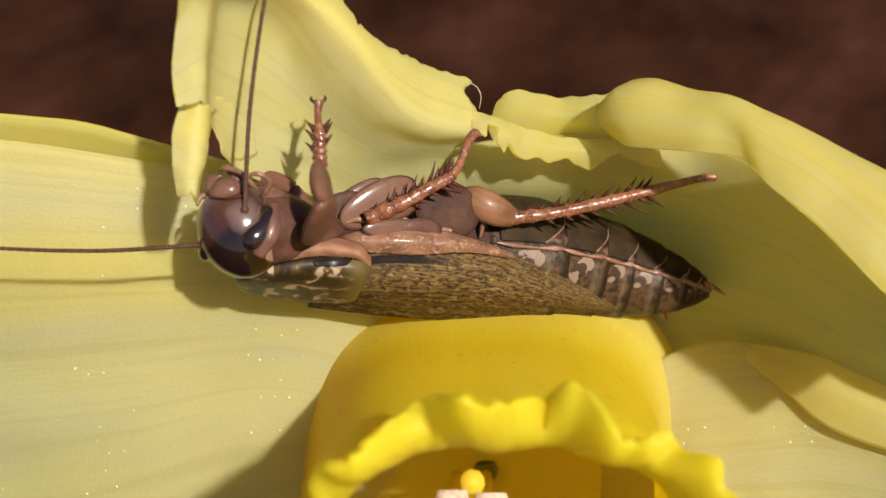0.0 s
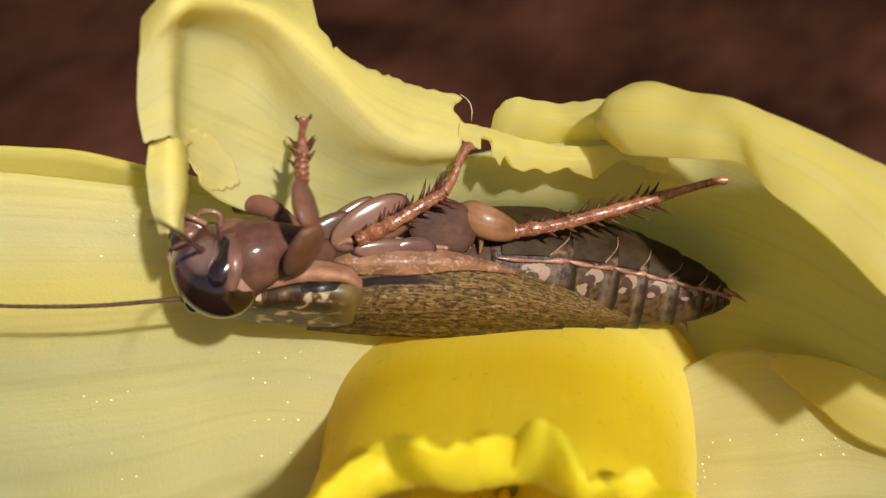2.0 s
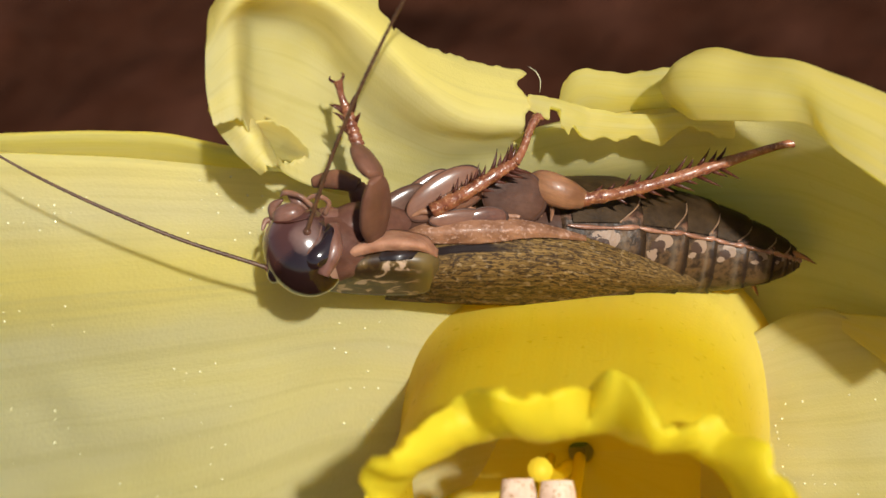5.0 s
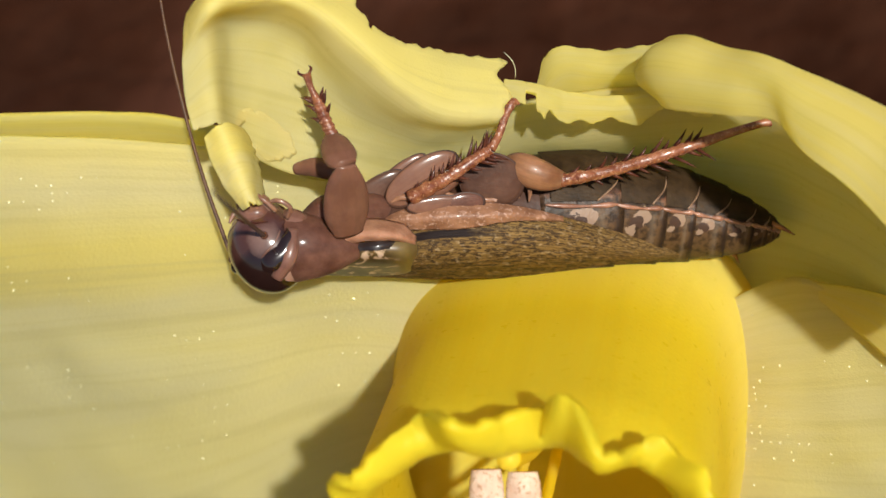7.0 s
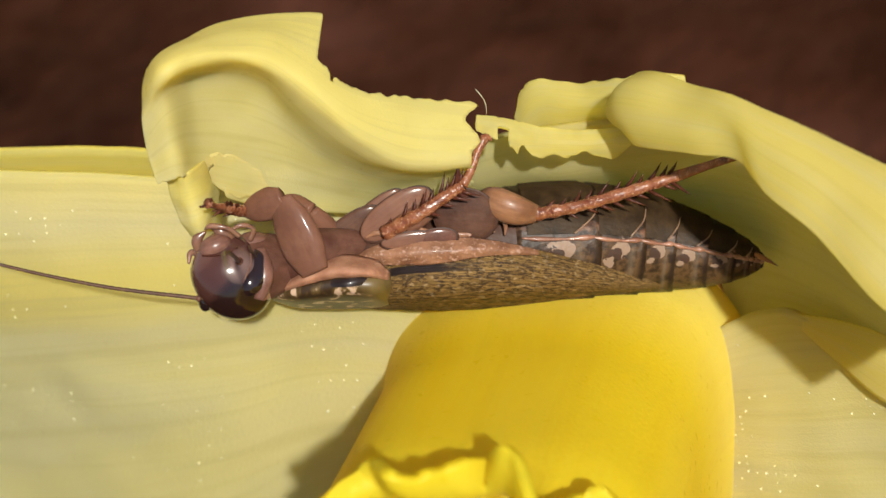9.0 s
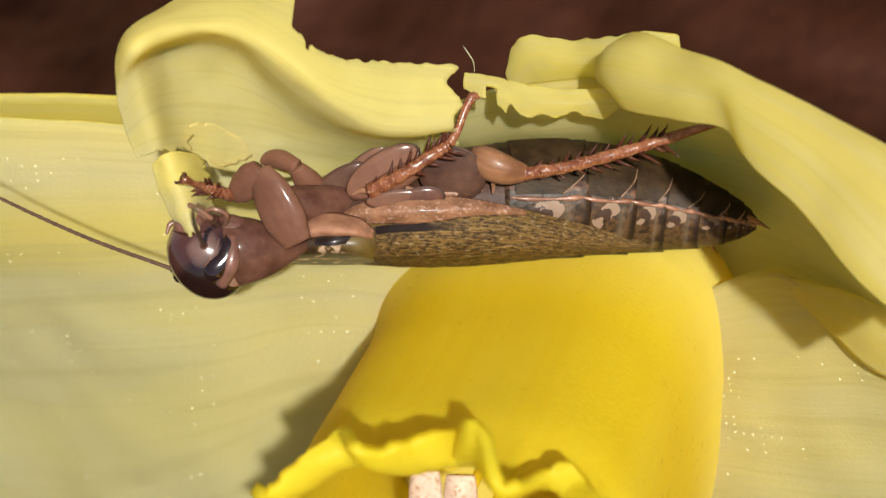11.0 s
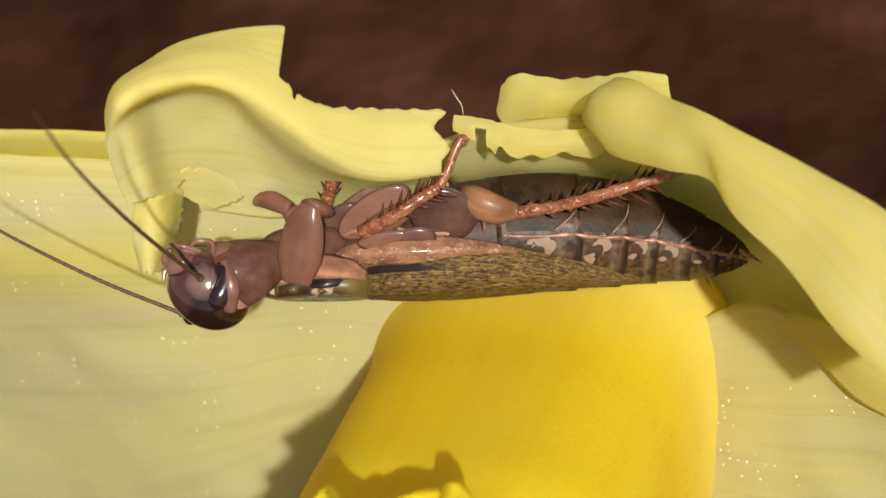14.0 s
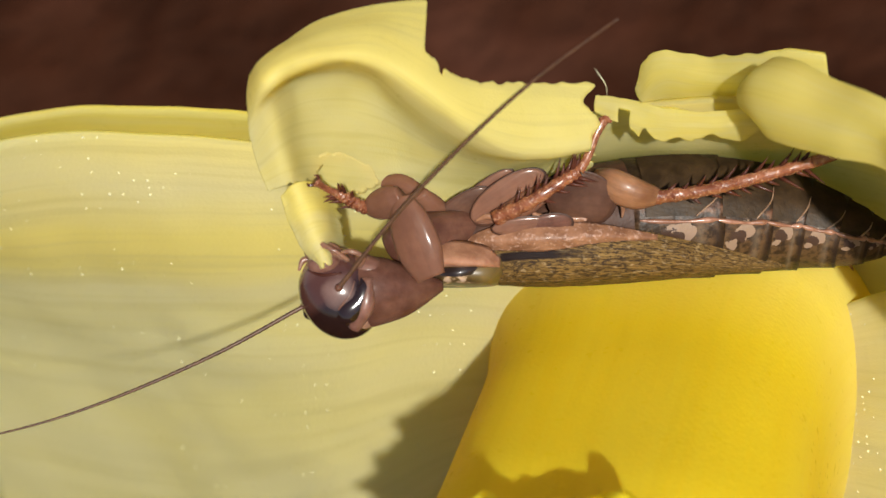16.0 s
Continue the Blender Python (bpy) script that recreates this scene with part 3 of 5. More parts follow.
def build_corona():
    base, rim = Vector((1.85, 50.2, -9.3)), Vector((1.7, 30.2, -11.2))
    d = (rim - base).normalized()
    s1 = (Vector((1, 0, 0)) - d * d.x).normalized()
    s2 = d.cross(s1)
    if s2.z < 0:
        s2 = -s2
    ns, na = 110, 320
    # distance along the axis and radius: flared foot, wide tube, slight waist, brim turned out
    prof = spline([(0.9, 0.6), (0.5, 4.5), (-0.2, 8.6), (-0.5, 9.9), (0.5, 9.0), (2.0, 8.0), (4.0, 7.4), (6.5, 7.0), (9.5, 6.8), (12.5, 6.6), (14.8, 6.45), (16.2, 6.2), (17.2, 6.1), (18.0, 6.4), (18.5, 6.8), (18.8, 7.3), (18.9, 7.9)], ns)
    bm = bmesh.new()
    uvl = bm.loops.layers.uv.new("uv")
    grid = []
    for k in range(ns):
        s = k / (ns - 1)
        lip = min(1.0, max(0.0, (s - 0.66) / 0.34)) ** 1.3
        row = []
        for i in range(na):
            a = 2 * math.pi * i / na
            c, e = math.cos(a), math.sin(a)
            square = (abs(c) ** 2.9 + abs(e) ** 2.9) ** (-1 / 2.9) * (1 - lip) + lip
            big = noise.noise((c * 2.1, e * 2.1, 5.0))
            mid = noise.noise((c * 4.5, e * 4.5, 1.0 + 1.5 * s))
            small = noise.noise((c * 9, e * 9, 4.0 + 3 * s))
            fine = noise.noise((c * 18, e * 18, s * 7))
            wave = math.sin(11 * a + 5 * big)
            r = 0.93 * square * prof[k][1] * (1 - max(0.0, e) * (0.02 + 0.30 * max(0.0, 1 - s / 0.30))) * (1 + 0.03 * noise.noise((c * 1.5, e * 1.5, s * 2))) + lip * (0.45 * mid + 0.5 * small + 0.3 * fine + 0.30 * wave)
            ax = prof[k][0] + lip * (1.0 * math.sin(11 * a + 1.5 + 5 * big) + 1.0 * big + 0.7 * small + 0.2 * fine)
            row.append(bm.verts.new(base + d * ax + (s1 * c + s2 * e) * r))
        grid.append(row)
    for k in range(ns - 1):
        for i in range(na):
            j = (i + 1) % na
            f = bm.faces.new((grid[k][i], grid[k + 1][i], grid[k + 1][j], grid[k][j]))
            for l, (p, q) in zip(f.loops, ((k, i), (k + 1, i), (k + 1, i + 1), (k, i + 1))):
                l[uvl].uv = (p / ns, q / na * 2)
    leafy(part("corona", bm, CORONA, daffodil, "deep yellow trumpet with a crinkled wavy rim"), 0.35)
    pollen = cuticle("anther_pale", (0.52, 0.34, 0.25), (0.62, 0.47, 0.36), 0.8, 1500, 0.0, 1.0, (0.36, 0.20, 0.11))
    for x, z in ((0.28, -7.9), (1.52, -8.0)):
        a = part("anther", tube([(x, 35.3, -13.0), (x, 35.8, -10.5), (x, 36.2, -8.4), (x, 36.4, z + 0.3)], [0.40, 0.58, 0.60, 0.50], 16, 40, 0.6), pollen, daffodil, "pale pinkish pollen-dusted anther")
        part("filament", tube([(x + 0.3, 48.5, -9.5), (x + 0.1, 42, -10.6), (x, 36.2, -10.8)], [0.25, 0.22, 0.2], 8, 12), CORONA, daffodil)
    part("style", tube([(1.3, 48, -9.8), (1.1, 42, -8.9), (0.95, 37.0, -7.45)], [0.3, 0.3, 0.4], 10, 14), CORONA, daffodil)


def build_stem():
    green = cuticle("green_stem", (0.12, 0.20, 0.03), (0.18, 0.26, 0.05), 0.5, 400, 0.1)
    foot = RIG.inverted() @ Vector((0.015, 0.075, -0.004)) / MM
    pts = [(1.6, 49.7, -8.1), (1.8, 56, -7), (2.2, 66, -6), (4, 80, -18), tuple((Vector((4, 80, -18)) + foot) / 2 + Vector((4, 6, 0))), tuple(foot)]
    part("stem", tube(pts, [1.3, 2.4, 2.2, 2.3, 2.6, 2.8], 16, 50), green, daffodil, "green flower stalk")


def build_thread():
    part("silk_thread", tube([(1.00, 42.75, 6.18), (1.29, 42.36, 5.91), (1.41, 42.49, 5.60), (1.36, 42.75, 5.21)], [0.014, 0.014, 0.012, 0.008], 5, 16), BEAD, daffodil, "single fine silk thread")


build_thread()
build_petals()
BLADE, LOBE, FLAKE = build_upper_petal()
build_corona()
build_stem()


# ---- cockroach ----
BODY = (2.0, 49.0, -3.4)
cockroach = thing("cockroach", BODY, "brown mottled cockroach lying on its side, chewing a petal", "insect")


def segment_material():
    """Abdomen ring: dark belly plate with a pale hind rim, a cream ridge, a brown flank with a white-ringed spot."""
    m, t, b = shader("abdomen_cuticle", 0.40, 0.16)
    sep = node(t, "ShaderNodeSeparateXYZ", (("Vector", place(t, "UV")),))
    rag = math_node(t, "MULTIPLY", math_node(t, "SUBTRACT", noise_at(t, place(t), 1800, 4, 0.65), 0.5), 0.06)
    u = math_node(t, "ADD", sep.outputs[0], math_node(t, "MULTIPLY", rag, 2.5))
    v = math_node(t, "ADD", math_node(t, "ADD", sep.outputs[1], 0.035), rag)
    col = ramp(t, v, [(0.18, (0.040, 0.024, 0.010)), (0.458, (0.022, 0.012, 0.006)), (0.468, (0.11, 0.045, 0.025)), (0.475, (0.19, 0.10, 0.06)), (0.482, (0.05, 0.026, 0.015)), (0.53, (0.088, 0.046, 0.020)), (0.75, (0.074, 0.043, 0.017))])
    spot = noise_at(t, place(t), 2600, 3, 0.7)
    col = blend(t, ramp(t, spot, [(0.42, (0.8, 0.8, 0.8)), (0.56, (0, 0, 0))]), col, (0.016, 0.009, 0.005))
    low = ramp(t, v, [(0.50, (0, 0, 0)), (0.53, (1, 1, 1))])
    hind = math_node(t, "MULTIPLY", ramp(t, u, [(0.84, (0, 0, 0)), (0.92, (0.85, 0.85, 0.85))]), low)
    col = blend(t, hind, col, (0.020, 0.011, 0.007))
    fore = math_node(t, "MULTIPLY", ramp(t, u, [(0.62, (0, 0, 0)), (0.74, (0.30, 0.30, 0.30)), (0.82, (0, 0, 0))]), low)
    col = blend(t, fore, col, (0.22, 0.16, 0.11))

    def disc(cu, cv, ru, rv):
        a = math_node(t, "DIVIDE", math_node(t, "SUBTRACT", u, cu), ru)
        c = math_node(t, "DIVIDE", math_node(t, "SUBTRACT", v, cv), rv)
        return math_node(t, "LESS_THAN", math_node(t, "ADD", math_node(t, "MULTIPLY", a, a), math_node(t, "MULTIPLY", c, c)), 1.0)
    col = blend(t, disc(0.52, 0.526, 0.17, 0.024), col, (0.24, 0.155, 0.105))
    col = blend(t, disc(0.42, 0.540, 0.14, 0.018), col, (0.05, 0.025, 0.015))
    col = blend(t, disc(0.34, 0.562, 0.10, 0.012), col, (0.23, 0.15, 0.10))
    t.links.new(col, b.inputs["Base Color"])
    bumped(t, b, noise_at(t, place(t), 2400, 4), 0.6, 0.00008)
    return m


def build_body():
    seg = segment_material()
    line = [(-5.04, 42.22, -0.29), (-2.88, 43.87, -0.19), (0.36, 45.85, -0.25), (3.83, 47.17, -0.49), (6.96, 48.03, -0.96), (9.30, 47.90, -1.44), (10.55, 47.85, -1.68), (11.05, 47.75, -1.78)]
    rad = [1.27, 1.95, 2.36, 2.42, 1.95, 1.26, 0.66, 0.22]
    n = 97
    c, r = spline(line, n), spline([(x,) for x in rad], n)[:, 0]
    part("thorax", tube(c[:40], r[:40] * 0.97, 40, 40, 0.9), DARKSKIN, cockroach, "pinkish brown underside of the thorax")
    cuts = [30, 41, 49, 57, 65, 73, 81, 89, 96]
    for a, b in zip(cuts[:-1], cuts[1:]):
        lo, hi = a, min(b + 2, n - 1)
        k = np.linspace(0, 1, hi - lo + 1)
        rr = r[lo:hi + 1] * (0.985 + 0.045 * k ** 2)
        part("abdomen_segment", tube(c[lo:hi + 1], rr, 48, max(10, len(k)), 0.9), seg, cockroach)
    horn = cuticle("pale_plate_rim", (0.300, 0.182, 0.110), (0.166, 0.089, 0.052), 0.35, 2200, 0.3, 0.3)
    bead = cuticle("pink_side_bead", (0.354, 0.173, 0.113), (0.177, 0.070, 0.039), 0.35, 2400, 0.3, 0.4)
    olive = cuticle("dark_olive_belly", (0.020, 0.011, 0.005), (0.046, 0.026, 0.012), 0.46, 1300, 0.0, 0.4, spec=0.12)

    def on_body(k, v, lift):
        k = max(0.0, min(n - 1.001, k))
        i = int(k)
        at, rr = Vector(c[i]).lerp(Vector(c[i + 1]), k - i), r[i] + (r[i + 1] - r[i]) * (k - i)
        d = Vector(c[min(i + 2, n - 1)] - c[max(i - 2, 0)]).normalized()
        side = (Vector((0, 1, 0)) - d * d.y).normalized()
        a = 2 * math.pi * v
        return at + (side * math.cos(a) * 0.9 + d.cross(side) * math.sin(a)) * (rr * 1.03 + lift)
    for a, b in zip(cuts[:-1], cuts[1:]):
        long = b - a
        rows = [[tuple(on_body(a + f * long * (1.0 - 0.28 * abs(2 * g - 0.9) ** 2.5) + 1.5, 0.27 + 0.185 * g, 0.03 + 0.05 * f)) for g in (0, 0.25, 0.5, 0.75, 1)] for f in (0, 0.35, 0.7, 1)]
        plate = part("belly_plate", sheet(rows, 14, 18), olive, cockroach)
        part("plate_rim", tube([tuple(Vector(p) + Vector((0.02, -0.02, 0.01))) for p in rows[-1][2:]], [0.012, 0.03, 0.035], 6, 16), horn, plate, "pale curved hind rim")
        ridge = [tuple(on_body(a + f * long + 0.5, 0.462 + 0.006 * math.sin(math.pi * f), 0.03)) for f in (0, 0.25, 0.6, 0.9, 1.05)]
        part("side_bead", tube(ridge, [0.03, 0.10, 0.055, 0.12, 0.03], 8, 20), bead, cockroach)
    cerc = cuticle("cercus_orange", (0.32, 0.12, 0.04), (0.18, 0.06, 0.02), 0.4, 1500, 0.3)
    part("cercus", tube([(10.51, 47.58, -1.33), (11.08, 47.35, -1.55), (11.59, 47.33, -1.88)], [0.13, 0.10, 0.015], 8), cerc, cockroach, "pointed orange tail feeler")
    part("cercus", tube([(9.10, 48.15, -2.35), (9.28, 48.35, -2.74), (9.45, 48.57, -3.13)], [0.14, 0.10, 0.015], 8), cerc, cockroach)


def build_wing():
    wing = [
        [(-4.31, 42.15, 0.33), (-4.18, 41.81, -0.59), (-4.39, 42.28, -1.47), (-5.15, 43.99, -2.15)], [(-1.76, 42.83, 0.76), (-1.72, 41.93, -0.29), (-1.90, 42.29, -1.43), (-2.06, 44.70, -2.54)],
        [(1.41, 43.53, 0.19), (1.39, 43.03, -0.61), (1.41, 43.53, -1.68), (1.49, 46.13, -2.85)], [(4.09, 44.91, -0.86), (4.06, 44.61, -1.40), (4.12, 45.21, -2.08), (4.28, 47.01, -2.81)],
        [(6.13, 46.22, -1.83), (6.12, 46.12, -2.12), (6.17, 46.52, -2.41), (6.30, 47.52, -2.68)], [(7.49, 47.39, -2.37), (7.49, 47.39, -2.44), (7.51, 47.49, -2.49), (7.56, 47.79, -2.55)],
    ]
    w = leafy(part("forewing", sheet(wing, 90, 40, wrinkles(0.03, 0.8, 12)), WING, cockroach, "leathery ochre and brown wing with dark flecks"), 0.12)
    costa = [
        [(-4.07, 41.78, 0.27), (-4.06, 41.68, 0.14), (-4.06, 41.68, 0.02)], [(-2.76, 42.07, 0.70), (-2.73, 41.57, 0.33), (-2.74, 41.77, -0.10)], [(-0.91, 42.36, 0.77), (-0.90, 41.86, 0.31), (-0.91, 42.06, -0.19)],
        [(0.97, 43.12, 0.40), (0.96, 42.72, 0.15), (0.96, 42.82, -0.10)], [(2.71, 43.86, -0.21), (2.70, 43.76, -0.28), (2.71, 43.86, -0.34)],
    ]
    leafy(part("wing_margin", sheet(costa, 50, 14, wrinkles(0.03, 0.5, 13)), COSTA, w, "pinkish granular front margin"), 0.12)
    shield = [
        [(-7.27, 41.35, -0.67), (-7.32, 41.06, -0.99), (-7.37, 41.95, -1.38)], [(-5.94, 40.54, -0.18), (-6.08, 40.35, -0.89), (-6.57, 42.08, -1.65)], [(-4.48, 40.87, 0.18), (-4.43, 40.37, -0.73), (-4.90, 42.75, -1.90)],
        [(-3.09, 41.03, 0.02), (-3.03, 40.71, -0.88), (-3.45, 43.01, -1.90)], [(-2.67, 41.65, -0.43), (-2.64, 41.55, -0.79), (-2.89, 42.70, -1.44)],
    ]
    m, t, b = shader("mottled_shield", 0.40, 0.35)
    n1 = noise_at(t, place(t), 1300, 3, 0.55, 0.8)
    col = ramp(t, n1, [(0.42, (0.035, 0.018, 0.008)), (0.55, (0.10, 0.06, 0.02)), (0.60, (0.46, 0.31, 0.20)), (0.72, (0.55, 0.38, 0.27))])
    sep = node(t, "ShaderNodeSeparateXYZ", (("Vector", place(t, "UV")),))
    plain = ramp(t, sep.outputs[0], [(0.62, (0, 0, 0)), (0.74, (1, 1, 1))])
    col = blend(t, plain, col, (0.13, 0.085, 0.03))
    t.links.new(col, b.inputs["Base Color"])
    b.inputs["Coat Weight"].default_value = 0.15
    p = leafy(part("pronotum", sheet(shield, 50, 30), m, cockroach, "glossy shield, dark with pale blotches"), 0.15)
    rim = sheet([[(-6.96, 40.73, -0.86), (-6.92, 40.62, -0.72), (-6.90, 40.97, -0.54)], [(-5.86, 40.13, -0.49), (-5.81, 39.97, -0.29), (-5.83, 40.48, -0.06)], [(-5.08, 40.05, -0.31), (-5.06, 39.90, -0.02), (-5.15, 40.74, 0.28)], [(-4.12, 40.25, -0.22), (-4.10, 40.05, 0.10), (-4.16, 41.04, 0.46)], [(-3.06, 40.53, -0.30), (-3.02, 40.32, -0.10), (-3.03, 41.20, 0.18)], [(-2.63, 41.35, -0.59), (-2.61, 41.29, -0.49), (-2.60, 41.43, -0.34)]], 36, 12, wrinkles(0.03, 0.4, 14))
    leafy(part("rim", rim, RIM, p, "pale pinkish thickened rim"), 0.12)
    part("dark_patch", leafy_patch(), BAR, p, "blackish patch")


def leafy_patch():
    return sheet([[(-4.41, 40.17, -0.28), (-4.48, 40.10, -0.43), (-4.39, 40.07, -0.55)], [(-3.63, 40.26, -0.26), (-3.62, 40.16, -0.41), (-3.62, 40.16, -0.57)], [(-2.73, 41.04, -0.28), (-2.73, 41.04, -0.42), (-2.77, 41.05, -0.58)]], 20, 8)


def limb_with_spines(name, pts, rad, mat, parent, thorns, seed, label=""):
    rnd = random.Random(seed)
    cc, kk = spline(pts, 36), np.interp(np.linspace(0, 1, 36), np.linspace(0, 1, len(rad)), rad)
    ob = part(name, tube(cc, kk * (1 + 0.09 * np.sin(np.arange(36) * 1.3) + 0.05 * np.sin(np.arange(36) * 2.9 + seed)), 12, 36, 0.85), mat, parent, label)
    c = spline(pts, 40)
    for s, up, size in thorns:
        k = int(s * 39)
        d = Vector(c[min(k + 1, 39)] - c[max(k - 1, 0)]).normalized()
        w = Vector((0, 1, 0)).cross(d).normalized() * (-1 if up else 1)
        r = float(np.interp(s, np.linspace(0, 1, len(rad)), rad))
        root = Vector(c[k]) + w * r * 0.8
        way = w * 0.8 + d * (0.7 + 0.4 * rnd.random()) + Vector((0, rnd.uniform(-0.5, 0.2), 0))
        part("spine", spines(bmesh.new(), [(root, way, size * 1.0, 0.095)]), SPINE, ob)
    return ob


def build_legs():
    plate = lambda name, c, r, turn, mat=COXA: part(name, ball(c, r, turn, 28, 18), mat, cockroach)
    # overlapping plates of the breast: material, place, half length, half width, thickness, slope
    for mat, at, length, width, thick, slope in (
        (GREYSKIN, (-4.28, 42.05, 1.22), 1.46, 0.53, 0.08, 32),
        (COXA, (-2.39, 42.35, 1.73), 1.57, 0.68, 0.09, 29),
        (COXA, (-3.30, 42.60, 1.91), 1.21, 0.34, 0.06, 33),
        (GREYSKIN, (0.17, 42.90, 1.46), 1.21, 1.00, 0.10, -15),
        (SKIN, (-0.85, 42.20, 0.71), 0.78, 0.39, 0.06, 3),
        (COXA, (-1.77, 41.90, 0.76), 1.13, 0.31, 0.05, 1),
        (GREYSKIN, (-0.50, 43.10, 2.08), 0.83, 0.35, 0.06, 20),
    ):
        shell = part("breast_plate", ball(at, (length, thick, width), (0, -slope, 18), 28, 18), mat, cockroach)
        part("plate_border", ball((at[0] + 0.02, at[1] + 0.02, at[2] - 0.02), (length + 0.07, thick * 0.6, width + 0.07), (0, -slope, 18), 28, 18), DARKSKIN, shell, "dark border of the plate")
    part("seam", tube([(-3.63, 42.13, 1.37), (-3.37, 42.26, 0.95), (-3.18, 42.35, 0.73)], [0.02, 0.04, 0.02], 6, 12), SPINE, cockroach)
    part("seam", tube([(-4.29, 41.89, 0.61), (-3.93, 42.02, 1.01), (-3.64, 42.13, 1.33)], [0.02, 0.04, 0.02], 6, 12), SPINE, cockroach)
    part("seam", tube([(-2.81, 42.47, 1.74), (-2.40, 42.63, 2.03), (-1.85, 42.85, 2.28)], [0.02, 0.04, 0.02], 6, 12), SPINE, cockroach)
    part("seam", tube([(-4.66, 41.73, 0.52), (-4.43, 41.82, 0.80), (-4.08, 41.96, 1.11)], [0.02, 0.04, 0.02], 6, 12), SPINE, cockroach)
    part("seam", tube([(-1.70, 42.94, 1.29), (-1.92, 42.87, 0.92), (-2.17, 42.77, 0.64)], [0.02, 0.04, 0.02], 6, 12), SPINE, cockroach)
    part("seam", tube([(-0.56, 43.42, 1.17), (-0.37, 43.50, 0.84), (-0.24, 43.57, 0.38)], [0.02, 0.04, 0.02], 6, 12), SPINE, cockroach)
    part("seam", tube([(0.93, 44.01, 1.51), (1.03, 44.06, 1.16), (0.95, 44.05, 0.57)], [0.02, 0.04, 0.02], 6, 12), SPINE, cockroach)
    # soft folds between the leg plates
    for pts, thick in (
        ([(-0.95, 42.60, 1.05), (-0.40, 42.75, 0.78), (0.35, 43.00, 0.72), (1.05, 43.55, 0.80)], 0.13),
        ([(0.95, 43.55, 1.55), (1.12, 43.45, 1.15), (1.08, 43.60, 0.62)], 0.10),
        ([(1.35, 43.75, 1.25), (1.50, 43.80, 0.90), (1.42, 43.95, 0.45)], 0.09),
        ([(-1.55, 42.20, 1.20), (-1.20, 42.30, 0.98), (-0.75, 42.50, 0.90)], 0.12),
        ([(-3.55, 41.95, 0.95), (-3.10, 42.00, 1.10), (-2.70, 42.05, 0.95)], 0.12),
    ):
        part("skin_fold", tube(pts, [0.4 * thick] + [thick] * (len(pts) - 2) + [0.4 * thick], 10, 20, 0.8), COSTA, cockroach, "glossy pinkish fold of joint skin")
    # middle leg
    part("middle_femur", tube([(-1.03, 42.80, 1.86), (-1.74, 42.23, 1.47), (-2.65, 41.94, 1.11)], [0.35, 0.45, 0.32], 14, 20, 0.8), COXA, cockroach)
    limb_with_spines("middle_tibia", [(-2.74, 41.77, 1.08), (-1.41, 41.73, 1.70), (-0.19, 42.12, 2.39), (0.33, 42.25, 2.67)], [0.31, 0.25, 0.23, 0.20], LEG, cockroach,
                     [(0.25, True, 0.6), (0.42, True, 0.75), (0.6, True, 0.85), (0.75, True, 0.7), (0.88, True, 0.75), (0.97, True, 0.6), (0.45, False, 0.5), (0.7, False, 0.7), (0.92, False, 0.75), (0.1, True, 0.35), (0.34, True, 0.5), (0.5, True, 0.5), (0.68, True, 0.5), (0.93, True, 0.7), (0.58, False, 0.45), (0.82, False, 0.5)], 1, "spiny orange-brown shin")
    part("middle_tarsus", tube([(0.33, 42.25, 2.67), (0.64, 42.49, 3.18), (0.92, 42.73, 3.89), (1.18, 42.97, 4.31), (1.43, 43.02, 4.23)], [0.2, 0.16, 0.16, 0.19, 0.05], 10, 20), LEG, cockroach, "jointed foot with a hooked claw")
    # hind leg
    part("hind_femur", tube([(0.52, 44.32, 1.93), (1.19, 43.57, 1.81), (2.05, 43.59, 1.43), (2.68, 44.06, 1.19)], [0.30, 0.60, 0.58, 0.36], 18, 24, 0.7), THIGH, cockroach, "smooth tan thigh")
    limb_with_spines("hind_tibia", [(2.54, 43.99, 1.18), (4.23, 44.07, 1.38), (6.20, 44.27, 1.80), (8.08, 44.50, 2.27)], [0.28, 0.23, 0.24, 0.20], LEG, cockroach,
                     [(0.15, True, 0.4), (0.34, True, 0.6), (0.5, True, 0.75), (0.68, True, 0.8), (0.84, True, 0.8), (0.95, True, 0.6), (0.3, False, 0.4), (0.5, False, 0.6), (0.66, False, 0.8), (0.82, False, 1.0), (0.95, False, 0.9), (0.25, True, 0.35), (0.42, True, 0.45), (0.59, True, 0.5), (0.76, True, 0.5), (0.9, True, 0.55), (0.42, False, 0.4), (0.58, False, 0.5), (0.74, False, 0.5), (0.9, False, 0.6)], 2, "long spiny orange-brown shin")
    part("hind_tarsus", tube([(8.08, 44.50, 2.27), (9.11, 44.73, 2.54), (10.26, 44.96, 2.80), (10.76, 45.04, 2.84), (10.98, 45.03, 3.20)], [0.22, 0.17, 0.15, 0.16, 0.04], 10, 22), LEG, cockroach, "jointed foot with a hooked claw")
    # far legs and the plates between them
    part("neck", tube([(-6.26, 40.72, 0.22), (-5.46, 40.68, 0.72), (-4.56, 41.57, 0.63), (-3.85, 42.76, 0.44)], [0.8, 0.85, 0.8, 0.7], 20, 24, 0.8), NECK, cockroach, "soft pinkish neck folds")
    # far fore leg, folded towards the mouth
    part("far_coxa", tube([(-4.92, 42.56, 0.54), (-5.21, 41.91, 1.46), (-5.46, 41.44, 2.15)], [0.5, 0.55, 0.34], 16, 20, 0.7), COXA, cockroach)
